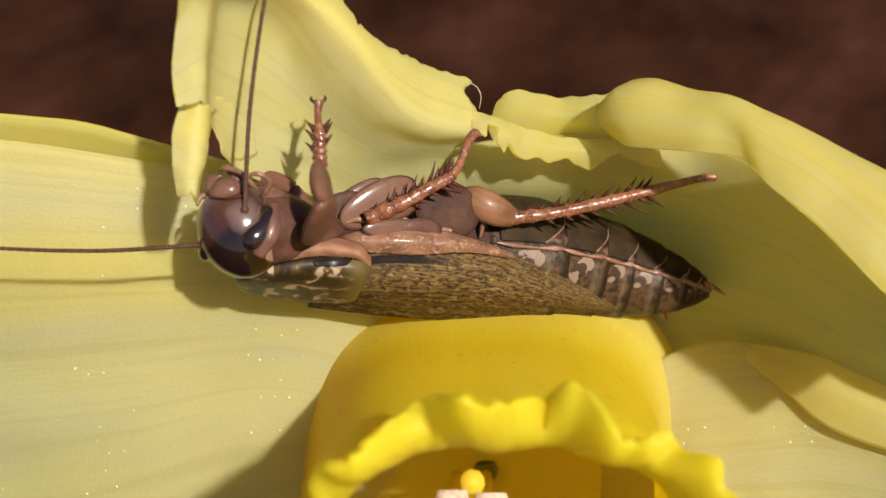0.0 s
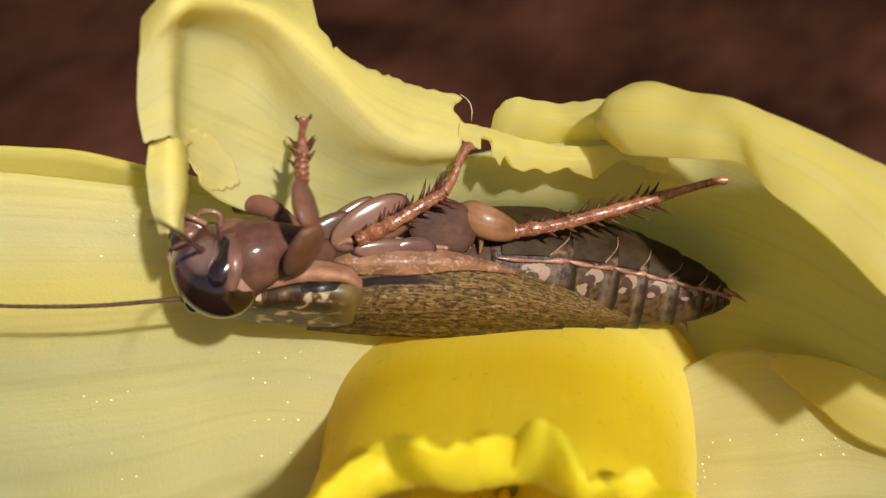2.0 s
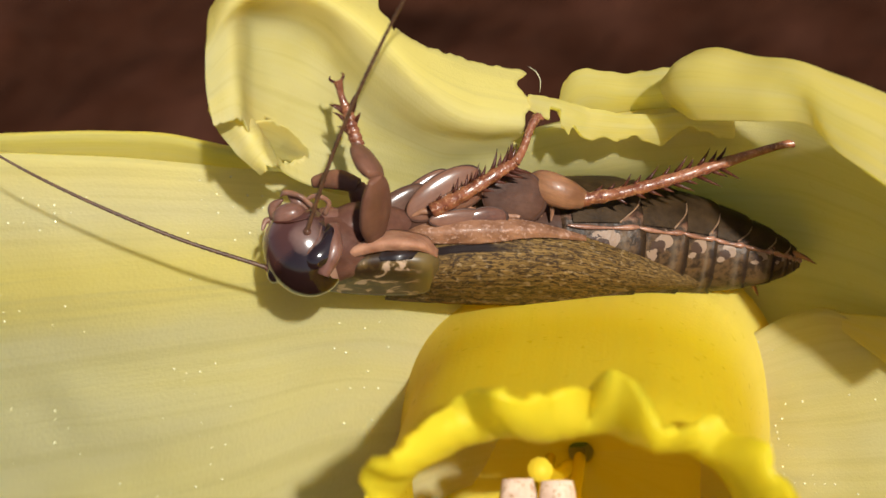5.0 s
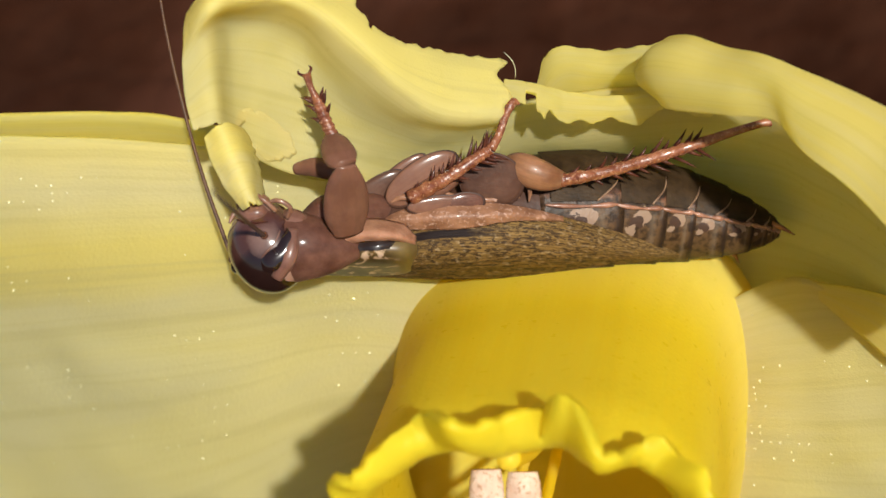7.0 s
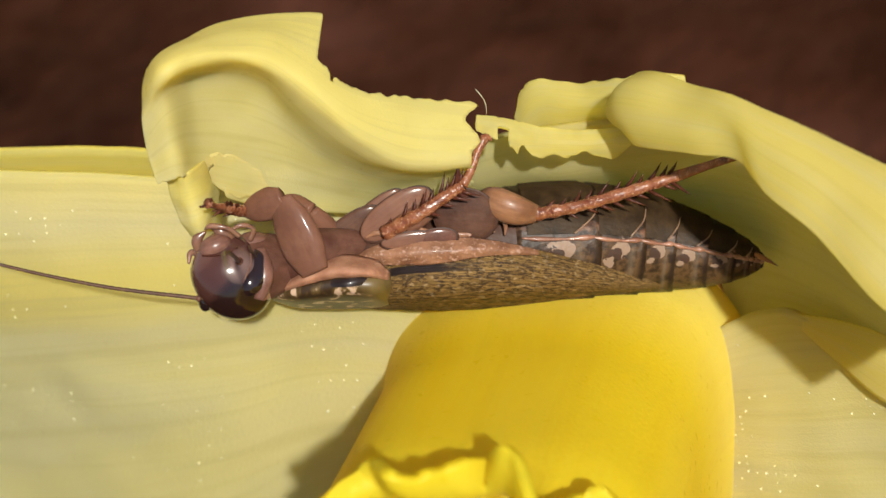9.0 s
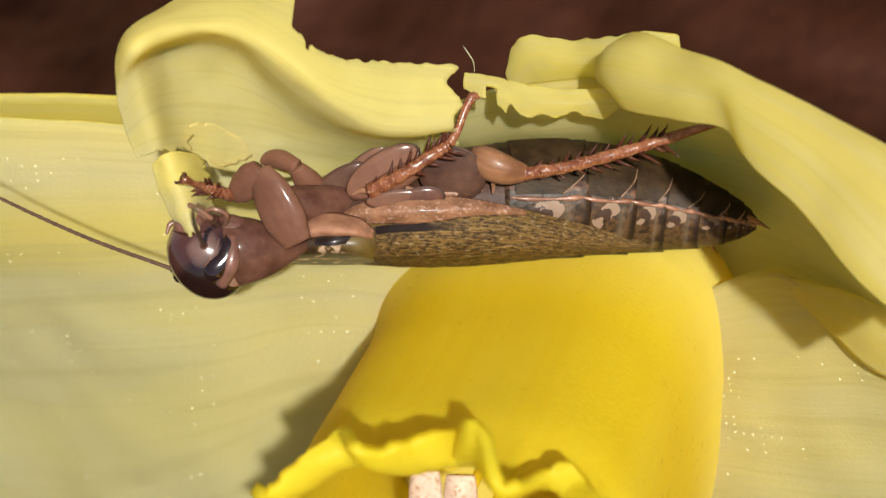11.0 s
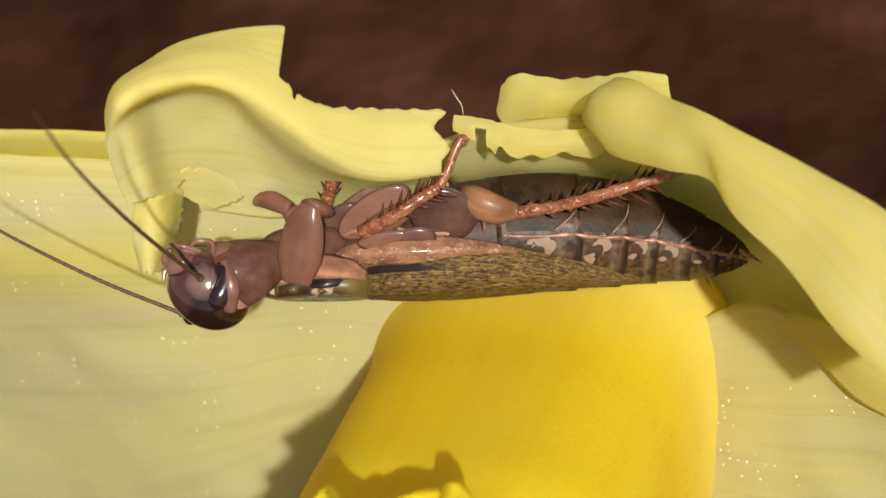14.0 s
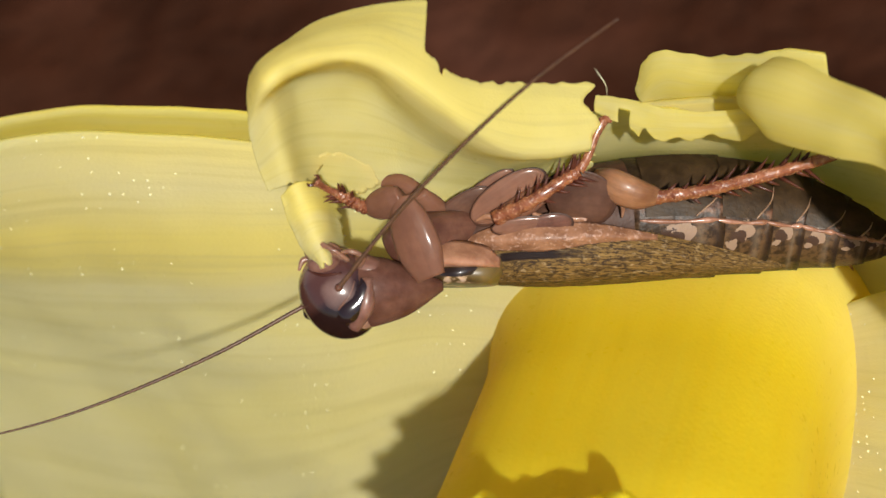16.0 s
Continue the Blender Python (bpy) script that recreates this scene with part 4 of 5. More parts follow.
    part("far_femur", tube([(-5.39, 41.41, 2.17), (-6.19, 41.60, 2.46), (-7.16, 41.93, 2.44)], [0.30, 0.38, 0.22], 14, 20, 0.8), COXA, cockroach)
    # fore leg, drawn along x from its joint
    coxa = part("fore_coxa", tube([(0, 0, 0), (1.0, 0, 0.05), (2.2, 0, 0.05), (3.0, 0, 0)], [0.55, 0.84, 0.72, 0.34], 18, 28, 0.42), COXA, cockroach, "broad translucent tan leg plate")
    femur = part("fore_femur", tube([(0, 0, 0), (0.5, 0, 0.05), (1.3, 0, 0.04), (1.8, 0, 0)], [0.38, 0.60, 0.52, 0.28], 16, 20, 0.52), COXA, cockroach)
    tibia = limb_with_spines("fore_tibia", [(0, 0, 0), (0.6, 0, 0.02), (1.1, 0, 0), (1.4, 0, 0)], [0.24, 0.24, 0.22, 0.17], LEG, cockroach,
                             [(0.35, True, 0.4), (0.6, True, 0.5), (0.85, True, 0.55), (0.98, True, 0.4), (0.5, False, 0.4), (0.75, False, 0.5), (0.95, False, 0.45)], 3, "short spiny shin")
    part("fore_tarsus", tube([(1.4, 0, 0), (1.8, 0, 0.04), (2.2, 0, 0), (2.35, 0, 0.0)], [0.16, 0.12, 0.15, 0.2], 10, 16), LEG, tibia)
    part("claw", tube([(2.32, 0, 0.12), (2.45, 0, 0.25), (2.58, 0, 0.2)], [0.06, 0.05, 0.01], 6), SPINE, tibia)
    part("claw", tube([(2.32, 0, -0.12), (2.45, 0, -0.25), (2.58, 0, -0.2)], [0.06, 0.05, 0.01], 6), SPINE, tibia)
    return coxa, femur, tibia


HEAD_AT = (-7.00, 39.85, 0.70)


def build_head():
    face = head_material(HEAD_AT)
    rosy = cuticle("rosy_cheek", (0.218, 0.105, 0.075), (0.117, 0.049, 0.033), 0.32, 1100, 0.1, 0.35, None, 0.2, 0.2, spec=0.25)
    bm = ball(HEAD_AT, (1.48, 1.28, 1.74), (0, -18, 0), 40, 28)
    h = Vector(HEAD_AT)
    for v in bm.verts:
        d = v.co - h
        if d.z > 0.5:
            d.x *= 1 - 0.12 * (d.z - 0.5)
            d.y *= 1 - 0.10 * (d.z - 0.5)
        v.co = h + d
    head = part("head", bm, face, cockroach, "glossy chestnut head with a black band and pale cheeks")

    def near(dx, dy, dz):
        return tuple(h + Vector((dx, dy, dz)))
    eye = tube([near(0.25, -1.02, -0.62), near(0.55, -1.08, -0.35), near(0.92, -0.88, 0.05), near(1.06, -0.72, 0.55), near(1.0, -0.62, 0.85)], [0.18, 0.40, 0.42, 0.28, 0.05], 16, 24, 0.6)
    part("eye", eye, EYE, head, "black glossy kidney-shaped eye")
    part("eye_rim", tube([near(0.12, -1.05, -0.52), near(0.38, -1.22, -0.08), near(0.7, -1.05, 0.35), near(0.82, -0.82, 0.78)], [0.03, 0.045, 0.045, 0.02], 8, 20), rosy, head)
    part("eye", ball(near(-1.05, 0.1, -0.55), (0.35, 0.6, 0.62), (0, 24, 0), 16, 12), EYE, head)
    part("face_plate", ball(near(-0.35, -0.55, 1.28), (0.62, 0.45, 0.42), (10, -10, 0), 20, 14), rosy, head, "pinkish upper lip")
    part("mandible", tube([near(0.15, -0.35, 1.3), near(-0.05, -0.5, 1.75), near(-0.35, -0.5, 2.0)], [0.32, 0.28, 0.06], 10, 14, 0.7), PALP, head)
    part("palp", tube([near(0.9, -0.4, 1.2), near(1.1, -0.6, 1.6), near(0.7, -0.8, 1.85), near(0.2, -0.7, 1.7)], [0.11, 0.09, 0.09, 0.04], 10, 20), PALP, head)
    part("lip_seam", tube([near(-0.9, -0.75, 1.05), near(-0.3, -1.02, 1.0), near(0.4, -0.95, 1.1)], [0.03, 0.05, 0.03], 6, 14), SPINE, head)
    part("mandible", tube([near(-0.9, 0.0, 1.2), near(-0.95, -0.2, 1.6), near(-0.6, -0.3, 1.85)], [0.28, 0.22, 0.05], 10, 14, 0.7), PALP, head)
    part("cheek", ball(near(0.95, 0.0, 0.75), (0.80, 0.52, 0.72), (0, 14, 0), 24, 18), rosy, head, "pinkish swollen cheek")
    part("palp", tube([near(0.55, -0.6, 1.45), near(0.2, -0.9, 1.85), near(-0.35, -0.8, 2.05), near(-0.6, -0.6, 1.95)], [0.10, 0.09, 0.11, 0.04], 10, 20), PALP, head, "jointed tan feeler at the mouth")
    part("palp", tube([near(-0.9, 0.2, 1.0), near(-1.3, 0.0, 1.15), near(-1.45, -0.2, 0.8)], [0.12, 0.12, 0.05], 8, 16), PALP, head)
    part("neck", tube([near(0.2, 0.1, -0.05), near(1.2, 0.2, 0.05), near(2.2, 0.6, 0.0), near(3.4, 1.3, 0.0)], [1.3, 1.28, 0.95, 0.2], 24, 28, 0.8), NECK, head, "soft pinkish neck folds")
    part("collar", tube([near(0.75, -0.95, -0.95), near(1.15, -0.85, -0.1), near(1.2, -0.5, 0.8)], [0.22, 0.34, 0.25], 14, 20, 0.8), rosy, head)
    feelers = []
    for at, tone in ((near(0.35, -1.15, 0.62), "thin dark antenna"), (near(-1.35, -0.15, -0.55), "thin dark antenna")):
        pts = [(0, 0, 0), (0.5, 0, 0.02), (3.5, 0, 0.10), (7, 0, -0.1), (10, 0, -0.5), (13, 0, -1.2)]
        bm = bmesh.new()
        c = spline(pts, 120)
        rr = np.interp(np.linspace(0, 1, 120), [0, 0.025, 0.05, 0.5, 1], [0.13, 0.12, 0.085, 0.07, 0.03]) * (1 + 0.10 * np.cos(np.arange(120) * math.pi))
        tube(c, rr, 8, 120, bm=bm)
        bmesh.ops.recalc_face_normals(bm, faces=bm.faces)
        f = part("antenna", bm, ANTENNA, head, tone)
        feelers.append((f, at))
        part("antenna_socket", ball(at, (0.15, 0.12, 0.15), (0, 0, 0), 12, 8), SKIN, head)
    return head, feelers


build_body()
build_wing()
COXA_OB, FEMUR_OB, TIBIA_OB = build_legs()
HEAD, FEELERS = build_head()


# ---- what moves ----
def motions():
    """Seconds, place in millimetres, turn in degrees."""
    back = Matrix.Translation(-Vector(cockroach["base"]))
    stay = Matrix.Translation(-Vector(daffodil["base"]))

    def at(row):
        return pose(row[1] * MM, row[2] * MM, row[3] * MM, *row[4:])

    head = [
        (0.0, -6.99, 39.85, 0.71, -0.0, 0.0, -0.0),
        (0.5, -7.02, 39.23, 0.74, 0.1, -0.0, 5.1),
        (1.0, -6.75, 39.50, 0.88, -0.1, 3.7, 0.8),
        (1.5, -6.78, 39.48, 0.74, -0.1, 2.1, 0.3),
        (2.0, -7.30, 39.63, 0.29, 0.5, -18.0, -11.9),
        (2.5, -7.85, 39.90, 0.57, 0.8, -21.9, -18.9),
        (3.0, -7.49, 40.10, -0.02, -0.7, -14.2, 3.7),
        (3.5, -7.07, 40.53, 0.62, -0.9, -6.4, 23.5),
        (4.0, -7.06, 40.51, 0.43, 0.1, -4.1, 18.6),
        (4.2, -7.02, 40.67, 0.22, 0.2, -3.9, 14.2),
        (5.2, -7.37, 40.27, -0.07, -0.9, -0.1, 2.3),
        (6.3, -7.72, 39.78, -0.04, -1.9, 3.5, -5.8),
        (6.5, -7.78, 39.43, -0.21, -2.0, -0.6, -0.8),
        (7.0, -7.74, 39.65, -0.18, -0.5, 6.5, -4.6),
        (7.5, -8.00, 39.32, -0.61, -0.6, 8.5, -3.9),
        (8.0, -8.18, 39.15, -0.47, 0.2, -11.5, 10.0),
        (8.5, -8.30, 39.28, -0.26, -2.1, -18.0, 15.1),
        (9.0, -8.10, 39.60, 0.15, -1.1, -5.6, 25.5),
        (10.2, -8.08, 39.04, -0.30, 0.3, -2.8, 15.4),
        (11.5, -7.64, 38.74, -0.48, 1.4, 5.0, 1.8),
        (12.0, -7.40, 38.89, -0.56, 0.3, 6.8, 1.3),
        (12.5, -7.50, 39.01, -0.03, -0.1, -10.7, 0.8),
        (13.0, -7.51, 38.64, -0.26, -0.4, -17.3, -2.2),
        (13.5, -7.71, 39.32, 0.44, -1.3, -7.5, 11.6),
        (14.0, -7.87, 38.89, -0.13, -0.4, -17.1, 9.7),
        (14.5, -8.09, 39.42, -0.32, 0.3, -7.6, 21.2),
        (15.0, -8.07, 39.72, -0.78, 2.8, 2.6, 7.9),
        (15.5, -8.15, 39.34, -0.88, 2.0, 0.5, 14.9),
        (16.0, -7.71, 38.56, -0.67, 0.1, 4.6, 5.0),
    ]
    rest = Matrix.Translation(-Vector(HEAD_AT) * MM)
    walk(HEAD, [(r[0], back @ at(r) @ rest) for r in head])
    upper_feeler = [
        (0.0, 59.3, -76.9, -59.9),
        (0.5, 16.2, -13.2, -55.8),
        (1.0, 17.1, -19.1, -43.2),
        (1.5, 26.3, -31.4, -43.5),
        (2.0, 24.6, -1.0, -68.4),
        (2.5, 23.7, 1.9, -62.3),
        (3.0, 34.2, -6.8, -85.4),
        (3.5, 9.8, -18.2, -59.4),
        (4.0, 11.3, -19.3, -54.4),
        (4.2, 15.8, -27.4, -49.5),
        (5.2, 36.0, -52.6, -46.5),
        (6.3, 60.5, -51.3, -62.3),
        (6.5, 36.9, -12.4, -74.1),
        (7.0, 58.5, -16.9, -76.3),
        (7.5, 70.8, -15.3, -81.1),
        (8.0, 46.6, -15.0, -87.6),
        (8.5, 34.0, -14.2, -88.7),
        (9.0, 20.5, -11.1, -92.8),
        (10.2, 32.7, -24.9, -70.7),
        (11.5, 39.9, -19.2, -68.5),
        (12.0, 47.5, -21.3, -71.6),
        (12.5, 29.4, -14.7, -65.7),
        (13.0, 25.9, -11.9, -61.3),
        (13.5, -5.7, -48.0, -2.9),
        (14.0, 63.0, -35.7, -82.0),
        (14.5, 44.2, -22.8, -89.4),
        (14.75, 17.0, -34.0, -42.0),
        (15.0, -9.0, -41.0, 2.0),
        (15.5, -8.7, -56.0, -4.0),
        (16.0, -9.0, -50.0, 3.0),
    ]
    lower_feeler = [
        (0.0, -180.0, 1.7, -180.0),
        (0.5, 180.0, -8.0, 176.1),
        (1.0, 179.7, -11.7, -178.5),
        (1.5, -179.7, 5.2, -176.6),
        (2.0, 174.7, -16.8, -162.5),
        (2.5, 170.9, -17.6, -154.2),
        (3.0, 175.8, -40.0, -176.2),
        (3.5, 179.6, -21.3, 163.4),
        (4.0, 175.4, -49.0, 167.3),
        (4.2, -173.4, 30.5, 175.1),
        (4.8, 179.1, -5.1, -174.0),
        (5.5, 152.7, -62.9, -153.8),
        (6.3, 164.9, -76.8, -160.5),
        (6.5, 161.7, -83.2, -161.5),
        (7.0, 163.6, -72.4, -158.7),
        (7.5, 175.4, -25.8, -164.3),
        (8.0, 176.8, -30.1, 179.5),
        (8.5, 179.1, -22.0, 178.4),
        (9.0, 177.3, -19.3, 167.1),
        (10.2, 176.3, -19.8, 176.8),
        (11.5, 177.1, -24.8, -173.0),
        (12.0, 177.1, -17.1, -170.1),
        (12.5, 178.0, -60.4, -177.7),
        (13.0, 145.9, -44.3, -132.8),
        (13.2, 172.2, -12.0, -146.4),
        (13.5, -162.3, 36.2, -162.4),
        (14.0, 175.4, -45.0, -179.3),
        (14.5, 177.3, -15.1, 175.5),
        (15.0, 179.8, -40.4, 173.5),
        (15.5, 179.0, -0.3, -174.6),
        (16.0, -169.6, 24.3, -157.3),
    ]
    for (ob, root), turns in zip(FEELERS, (upper_feeler, lower_feeler)):
        walk(ob, [(t, pose(root[0] * MM, root[1] * MM, root[2] * MM, rx, ry, rz)) for t, rx, ry, rz in turns])
    coxa = [
        (0.0, -4.30, 39.85, 0.54, 137.9, -19.0, -80.5),
        (0.5, -4.20, 39.29, 0.56, 140.4, -22.5, -78.8),
        (1.0, -4.26, 39.53, 0.52, 137.1, -22.9, -77.6),
        (1.5, -4.29, 39.47, 0.54, 124.5, -19.8, -73.6),
        (2.0, -4.34, 39.67, 0.33, 127.4, -24.5, -71.7),
        (2.5, -4.49, 39.94, 0.43, 118.9, -23.7, -67.3),
        (3.0, -4.51, 40.12, 0.29, 124.7, -23.0, -72.6),
        (3.5, -4.41, 40.50, 0.39, 135.6, -26.9, -76.6),
        (4.0, -4.55, 40.42, 0.43, 146.9, -40.5, -79.4),
        (4.2, -4.56, 40.56, 0.40, 146.2, -38.6, -79.8),
        (5.2, -4.55, 40.24, 0.40, 141.4, -39.3, -76.6),
        (6.3, -4.65, 39.82, 0.44, 143.7, -47.5, -76.1),
        (6.5, -4.54, 39.57, 0.35, 147.4, -52.9, -76.9),
        (7.0, -4.68, 39.77, 0.15, 101.4, -58.9, -69.5),
        (7.5, -4.59, 39.62, 0.11, 115.7, -68.3, -109.0),
        (8.0, -4.67, 39.42, -0.02, 143.6, -69.9, -142.0),
        (8.5, -4.69, 39.59, 0.09, 123.5, -67.8, -120.8),
        (9.0, -4.87, 39.72, 0.10, 174.5, -72.4, -174.7),
        (10.2, -4.82, 39.29, -0.23, 174.5, -66.8, -173.1),
        (11.5, -4.60, 39.00, -0.21, 178.9, -70.7, -177.6),
        (12.0, -4.62, 39.08, -0.14, -179.5, -71.5, -179.4),
        (12.5, -4.67, 39.12, 0.03, -178.9, -74.6, 179.7),
        (13.0, -4.62, 38.85, -0.05, -167.2, -75.3, 168.7),
        (13.5, -4.56, 39.41, 0.00, -25.4, -71.7, 27.8),
        (14.0, -4.49, 39.22, -0.07, -12.0, -72.7, 14.3),
        (14.5, -4.90, 39.68, -0.28, -160.3, -74.4, 160.5),
        (15.0, -4.82, 40.07, -0.64, -155.9, -72.9, 155.8),
        (15.5, -4.56, 39.94, -0.54, -158.0, -71.4, 159.0),
        (16.0, -4.43, 39.07, -0.24, -155.1, -70.8, 156.7),
    ]
    walk(COXA_OB, [(r[0], back @ at(r)) for r in coxa])
    femur = [
        (0.0, -3.84, 37.05, 1.52, -29.3, -43.3, 100.0),
        (0.5, -3.67, 36.57, 1.70, -35.8, -33.1, 102.8),
        (1.0, -3.66, 36.83, 1.69, -30.7, -36.8, 100.4),
        (1.5, -3.49, 36.77, 1.56, -34.6, -48.7, 105.4),
        (2.0, -3.49, 37.07, 1.59, -42.8, -54.5, 113.3),
        (2.5, -3.43, 37.40, 1.63, -55.7, -39.7, 117.9),
        (3.0, -3.68, 37.49, 1.47, -44.9, -77.1, 118.9),
        (3.5, -3.79, 37.89, 1.74, -22.6, -21.2, 92.3),
        (4.0, -4.13, 38.19, 2.39, -60.1, -43.4, 123.2),
        (4.2, -4.15, 38.26, 2.27, -63.1, -45.7, 126.8),
        (5.2, -4.01, 37.99, 2.31, -62.8, -38.8, 123.4),
        (6.3, -4.16, 37.85, 2.65, -67.3, -48.0, 133.3),
        (6.5, -4.13, 37.80, 2.74, -72.3, -42.0, 137.0),
        (7.0, -4.14, 38.31, 2.72, -102.5, -33.1, 121.3),
        (7.5, -4.94, 38.57, 2.90, -175.2, 5.4, 171.7),
        (8.0, -5.48, 38.79, 2.80, 178.4, 13.6, 175.0),
        (8.5, -5.28, 38.61, 2.87, 178.8, 14.2, 169.9),
        (9.0, -5.78, 39.64, 2.96, 176.8, 16.3, 167.6),
        (10.2, -5.99, 39.15, 2.52, 171.2, 31.1, 166.2),
        (11.5, -5.60, 38.96, 2.61, 169.4, 37.4, 166.4),
        (12.0, -5.57, 39.08, 2.71, 173.8, 37.4, 171.5),
        (12.5, -5.47, 39.12, 2.93, -177.6, 25.7, -174.0),
        (13.0, -5.36, 39.00, 2.85, -179.1, 0.4, -149.7),
        (13.5, -3.73, 39.86, 2.85, 102.2, 31.4, 97.7),
        (14.0, -3.63, 39.44, 2.79, 107.4, 22.3, 98.4),
        (14.5, -5.66, 39.94, 2.61, 166.6, 30.2, 158.3),
        (15.0, -5.63, 40.44, 2.22, 167.2, 37.8, 165.3),
        (15.5, -5.46, 40.28, 2.31, 162.2, 29.5, 153.7),
        (16.0, -5.34, 39.47, 2.59, 172.2, 19.5, 161.3),
    ]
    walk(FEMUR_OB, [(r[0], back @ at(r)) for r in femur])
    tibia = [
        (0.0, -4.06, 38.34, 2.75, -102.6, -73.0, 102.1),
        (0.5, -4.01, 38.04, 2.68, 117.2, -88.6, -116.1),
        (1.0, -3.92, 38.24, 2.76, -102.1, -77.8, 102.5),
        (1.5, -3.81, 37.91, 2.92, -101.2, -69.9, 100.8),
        (2.0, -3.89, 38.04, 3.05, -94.9, -63.3, 94.5),
        (2.5, -4.08, 38.64, 2.79, -88.8, -75.5, 88.3),
        (3.0, -3.88, 37.84, 3.22, -97.9, -62.0, 96.6),
        (3.5, -3.86, 39.57, 2.40, -85.0, -69.4, 84.8),
        (4.0, -4.85, 39.28, 3.63, 139.6, -72.4, -139.5),
        (4.2, -4.89, 39.26, 3.56, 135.4, -72.3, -135.8),
        (5.2, -4.79, 39.16, 3.44, 141.6, -74.7, -142.1),
        (6.3, -4.98, 38.73, 3.99, 143.1, -78.0, -143.8),
        (6.5, -5.12, 38.72, 3.95, 134.8, -82.2, -135.1),
        (7.0, -4.92, 39.61, 3.71, 160.2, -72.2, -159.6),
        (7.5, -6.72, 38.82, 2.73, 91.5, 5.1, -95.5),
        (8.0, -7.22, 38.94, 2.38, 134.8, -37.0, -121.1),
        (8.5, -6.99, 38.92, 2.43, 162.2, -35.1, -148.5),
        (9.0, -7.46, 40.01, 2.46, 121.6, -15.7, -99.9),
        (10.2, -7.49, 39.51, 1.60, 126.8, -22.3, -105.1),
        (11.5, -6.99, 39.29, 1.52, 138.1, -26.6, -116.0),
        (12.0, -6.99, 39.29, 1.61, 138.4, -29.5, -118.0),
        (12.5, -7.08, 38.96, 2.15, 153.8, -24.2, -128.9),
        (13.0, -6.91, 38.09, 2.84, 138.9, -34.4, -120.8),
        (13.5, -3.94, 41.37, 1.91, -46.1, -69.9, 49.1),
        (14.0, -3.87, 41.08, 2.10, -83.2, -41.7, 87.2),
        (14.5, -7.10, 40.52, 1.72, 165.6, -32.9, -155.5),
        (15.0, -7.00, 40.79, 1.12, 160.7, -38.8, -152.4),
        (15.5, -6.86, 40.98, 1.42, 148.1, -37.5, -133.8),
        (16.0, -6.94, 40.00, 1.99, 144.4, -37.1, -127.3),
    ]
    walk(TIBIA_OB, [(r[0], back @ at(r)) for r in tibia])
    lobe = [
        (0.0, 2.9, 9.1, 1.1),
        (0.5, 2.1, 6.9, 0.8),
        (1.0, 1.9, 3.9, 0.5),
        (1.5, 3.7, 1.6, 0.2),
        (2.0, 2.8, 3.4, 0.4),
        (2.5, 15.4, -2.2, -0.5),
        (3.0, 21.2, 7.4, 2.2),
        (3.5, 21.4, 15.2, 4.5),
        (4.0, 24.2, -23.3, -7.6),
        (4.2, 12.9, -25.5, -5.6),
        (6.3, 33.1, -8.7, -3.6),
        (6.5, 33.0, -1.3, -0.5),
        (7.0, 1.8, -17.1, -2.0),
        (7.5, 3.2, -23.4, -3.0),
        (7.8, 11.0, -6.1, -1.2),
        (8.0, 26.9, 28.4, 10.0),
        (8.5, 7.9, 19.6, 3.4),
        (9.0, 21.4, -0.8, -0.2),
        (9.2, 25.7, 9.7, 3.2),
        (10.2, 1.0, -4.0, -0.4),
        (11.3, -9.1, -18.7, -0.4),
        (11.5, -9.3, -18.7, -0.3),
        (12.0, -0.9, -14.9, -1.4),
        (12.5, -3.7, 18.2, 1.2),
        (13.0, -8.8, 21.2, 0.5),
        (13.5, 9.5, 22.3, 4.2),
        (14.0, 0.3, 15.0, 1.5),
        (14.5, 24.6, 5.4, 1.8),
        (15.0, 29.1, -16.2, -6.0),
        (15.5, 28.2, -27.1, -9.9),
        (16.0, -11.8, -18.9, 0.1),
    ]
    hang = Vector((-8.96, 37.72, 3.55)) * MM
    walk(LOBE, [(t, Matrix.Translation(hang) @ pose(0, 0, 0, rx, ry, rz) @ Matrix.Translation(-hang)) for t, rx, ry, rz in lobe])
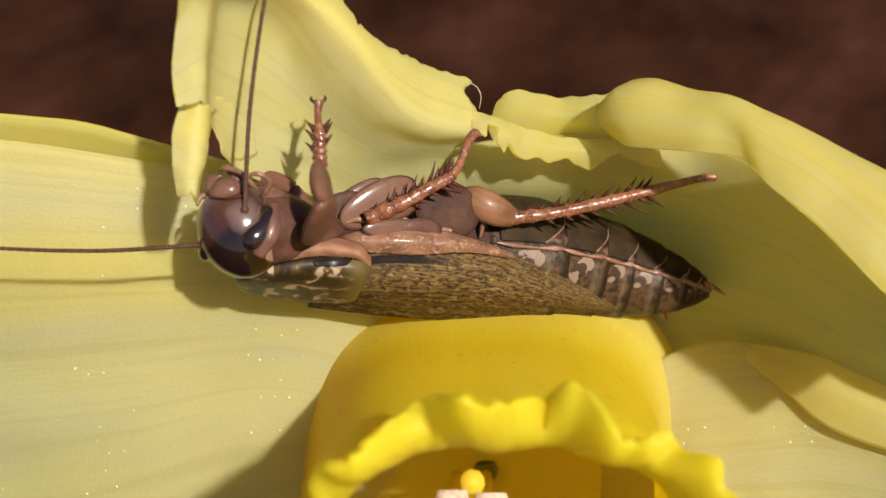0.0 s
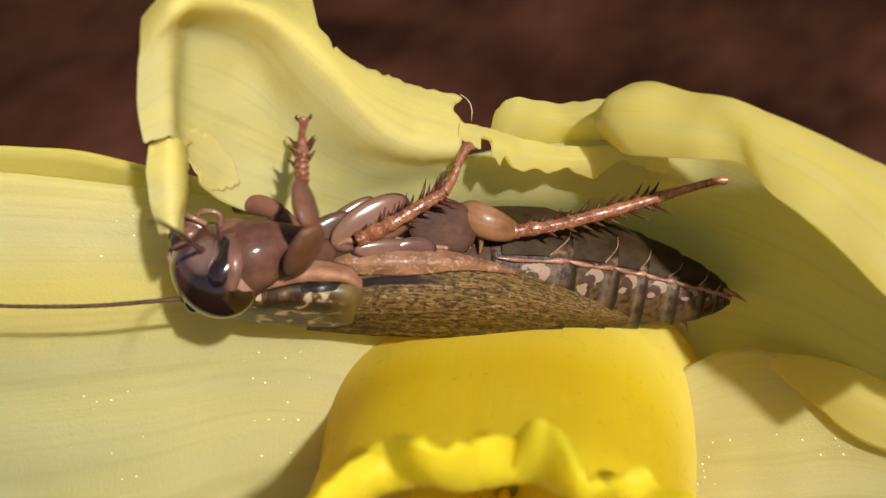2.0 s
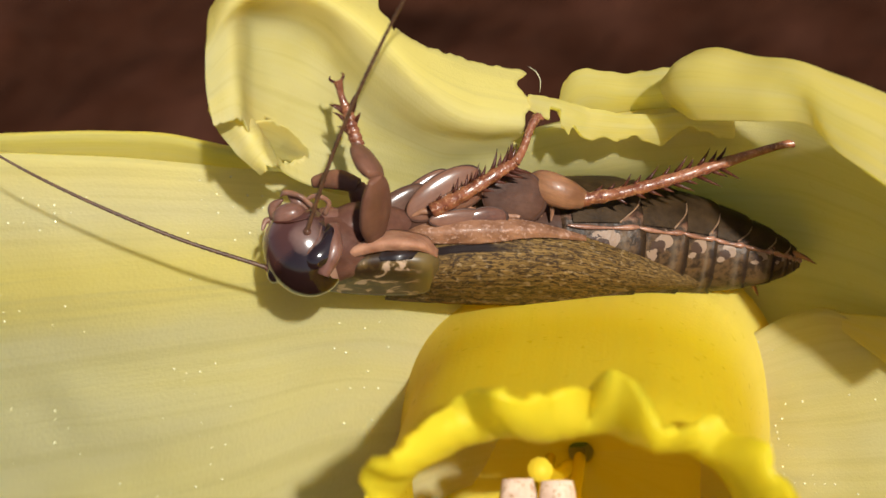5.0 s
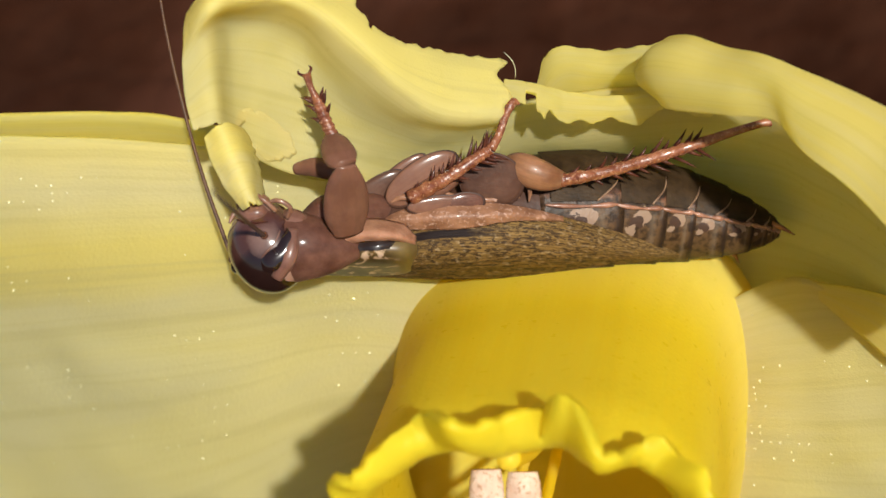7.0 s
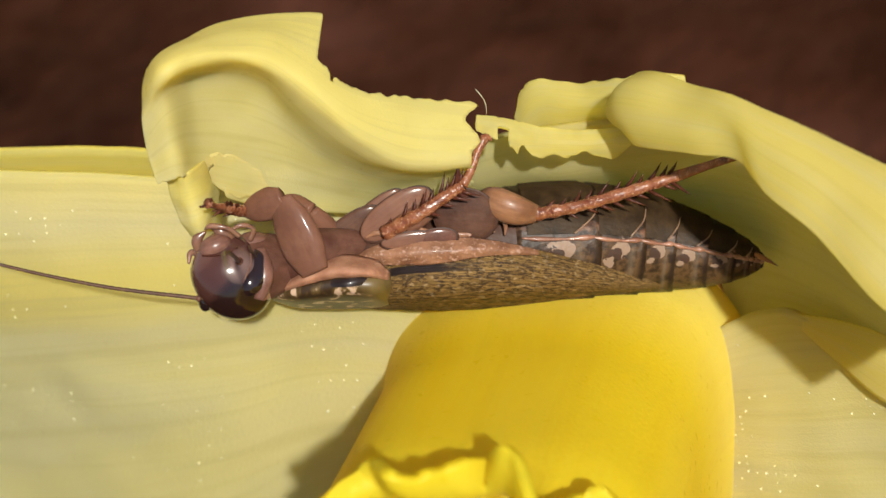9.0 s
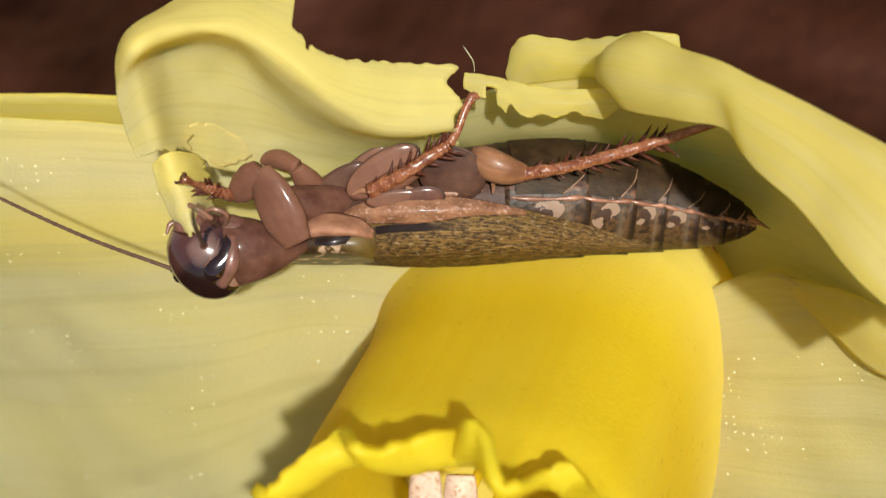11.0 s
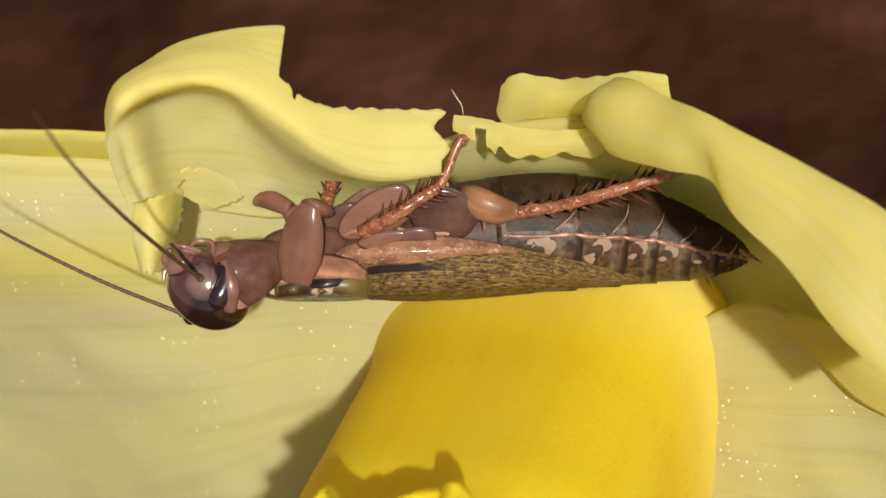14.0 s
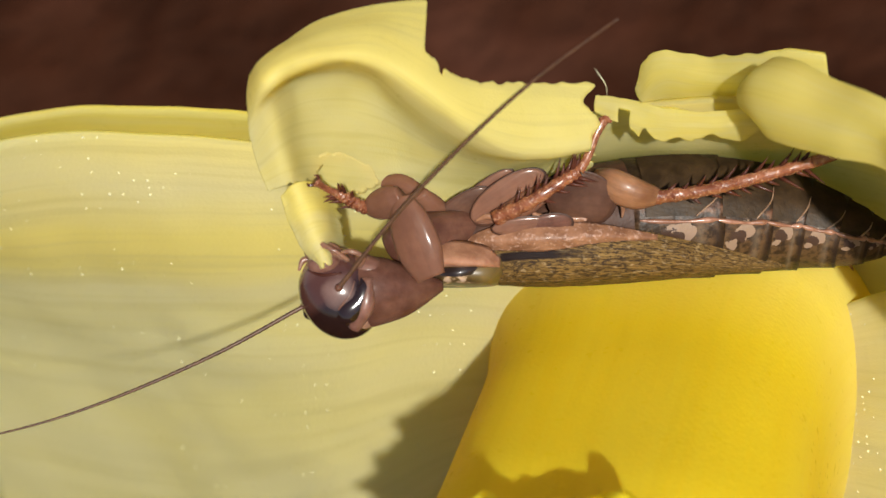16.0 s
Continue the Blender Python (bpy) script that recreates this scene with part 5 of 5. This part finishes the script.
    blade = [
        (0.0, 0.93, 44.96, 3.20, -8.0, -2.3, 10.0),
        (0.5, 0.95, 44.99, 3.18, -7.7, -3.6, 10.3),
        (1.0, 0.92, 45.00, 3.10, -7.7, -3.8, 10.1),
        (1.5, 0.84, 44.98, 3.14, -8.7, -3.0, 9.6),
        (2.0, 0.84, 44.99, 2.98, -8.9, -2.2, 9.4),
        (2.5, 0.79, 44.90, 2.87, -8.6, -1.8, 6.5),
        (3.0, 0.75, 44.86, 2.90, -9.7, -0.5, 5.5),
        (3.5, 0.79, 44.86, 2.79, -10.0, 0.6, 5.0),
        (4.0, 0.88, 44.80, 2.91, -9.1, -3.0, 6.8),
        (4.2, 0.87, 44.71, 2.92, -9.2, -2.1, 4.6),
        (6.3, 0.82, 44.70, 2.76, -9.3, -2.1, 3.4),
        (6.5, 0.89, 44.71, 2.71, -9.2, -1.6, 3.6),
        (7.0, 0.96, 44.66, 2.65, -8.6, -1.1, 2.8),
        (7.5, 1.01, 44.58, 2.58, -7.4, -1.7, 1.7),
        (8.0, 1.03, 44.49, 2.48, -6.7, -1.0, 0.7),
        (8.5, 0.91, 44.27, 2.69, -1.8, 1.8, 0.4),
        (9.0, 0.96, 44.13, 2.65, -0.2, 1.9, -0.1),
        (9.2, 0.93, 44.02, 2.60, 0.8, -0.4, 0.6),
        (11.3, 0.88, 43.98, 2.55, 0.9, -0.2, -0.1),
        (11.5, 0.90, 43.99, 2.54, 1.3, -0.7, 0.1),
        (12.0, 0.86, 43.96, 2.56, 1.6, -1.4, 0.3),
        (12.5, 0.82, 43.96, 2.52, 0.9, -0.7, -0.2),
        (13.0, 0.77, 43.96, 2.55, -0.6, 0.8, -0.5),
        (13.5, 0.80, 44.00, 2.51, 0.1, -0.1, -0.0),
        (14.0, 0.81, 44.00, 2.50, -0.0, -0.0, -0.0),
        (14.5, 0.92, 44.07, 2.45, 1.0, -2.9, 0.8),
        (15.0, 1.09, 44.25, 2.49, 0.8, -8.7, 1.9),
        (15.5, 1.20, 44.41, 2.49, -0.8, -9.3, 2.3),
        (16.0, 1.02, 44.35, 2.57, -3.3, -2.8, 1.3),
    ]
    foot = Matrix.Translation(-Vector((0.80, 44.00, 2.50)) * MM)
    walk(BLADE, [(r[0], stay @ at(r) @ foot) for r in blade])
    flap = [(0.0, 0.0), (2.6, 0.0), (2.9, 60.0), (3.1, 84.0), (4.2, 80.0), (5.0, 50.0), (6.2, 4.0), (7.0, 0.0), (16.0, 0.0)]
    hinge, axis = Vector((-7.97, 40.70, 3.24)) * MM, Vector((0.572, 0.755, -0.321))
    walk(FLAKE, [(t, Matrix.Translation(hinge) @ Matrix.Rotation(radians(a), 4, axis) @ Matrix.Translation(-hinge)) for t, a in flap])


motions()
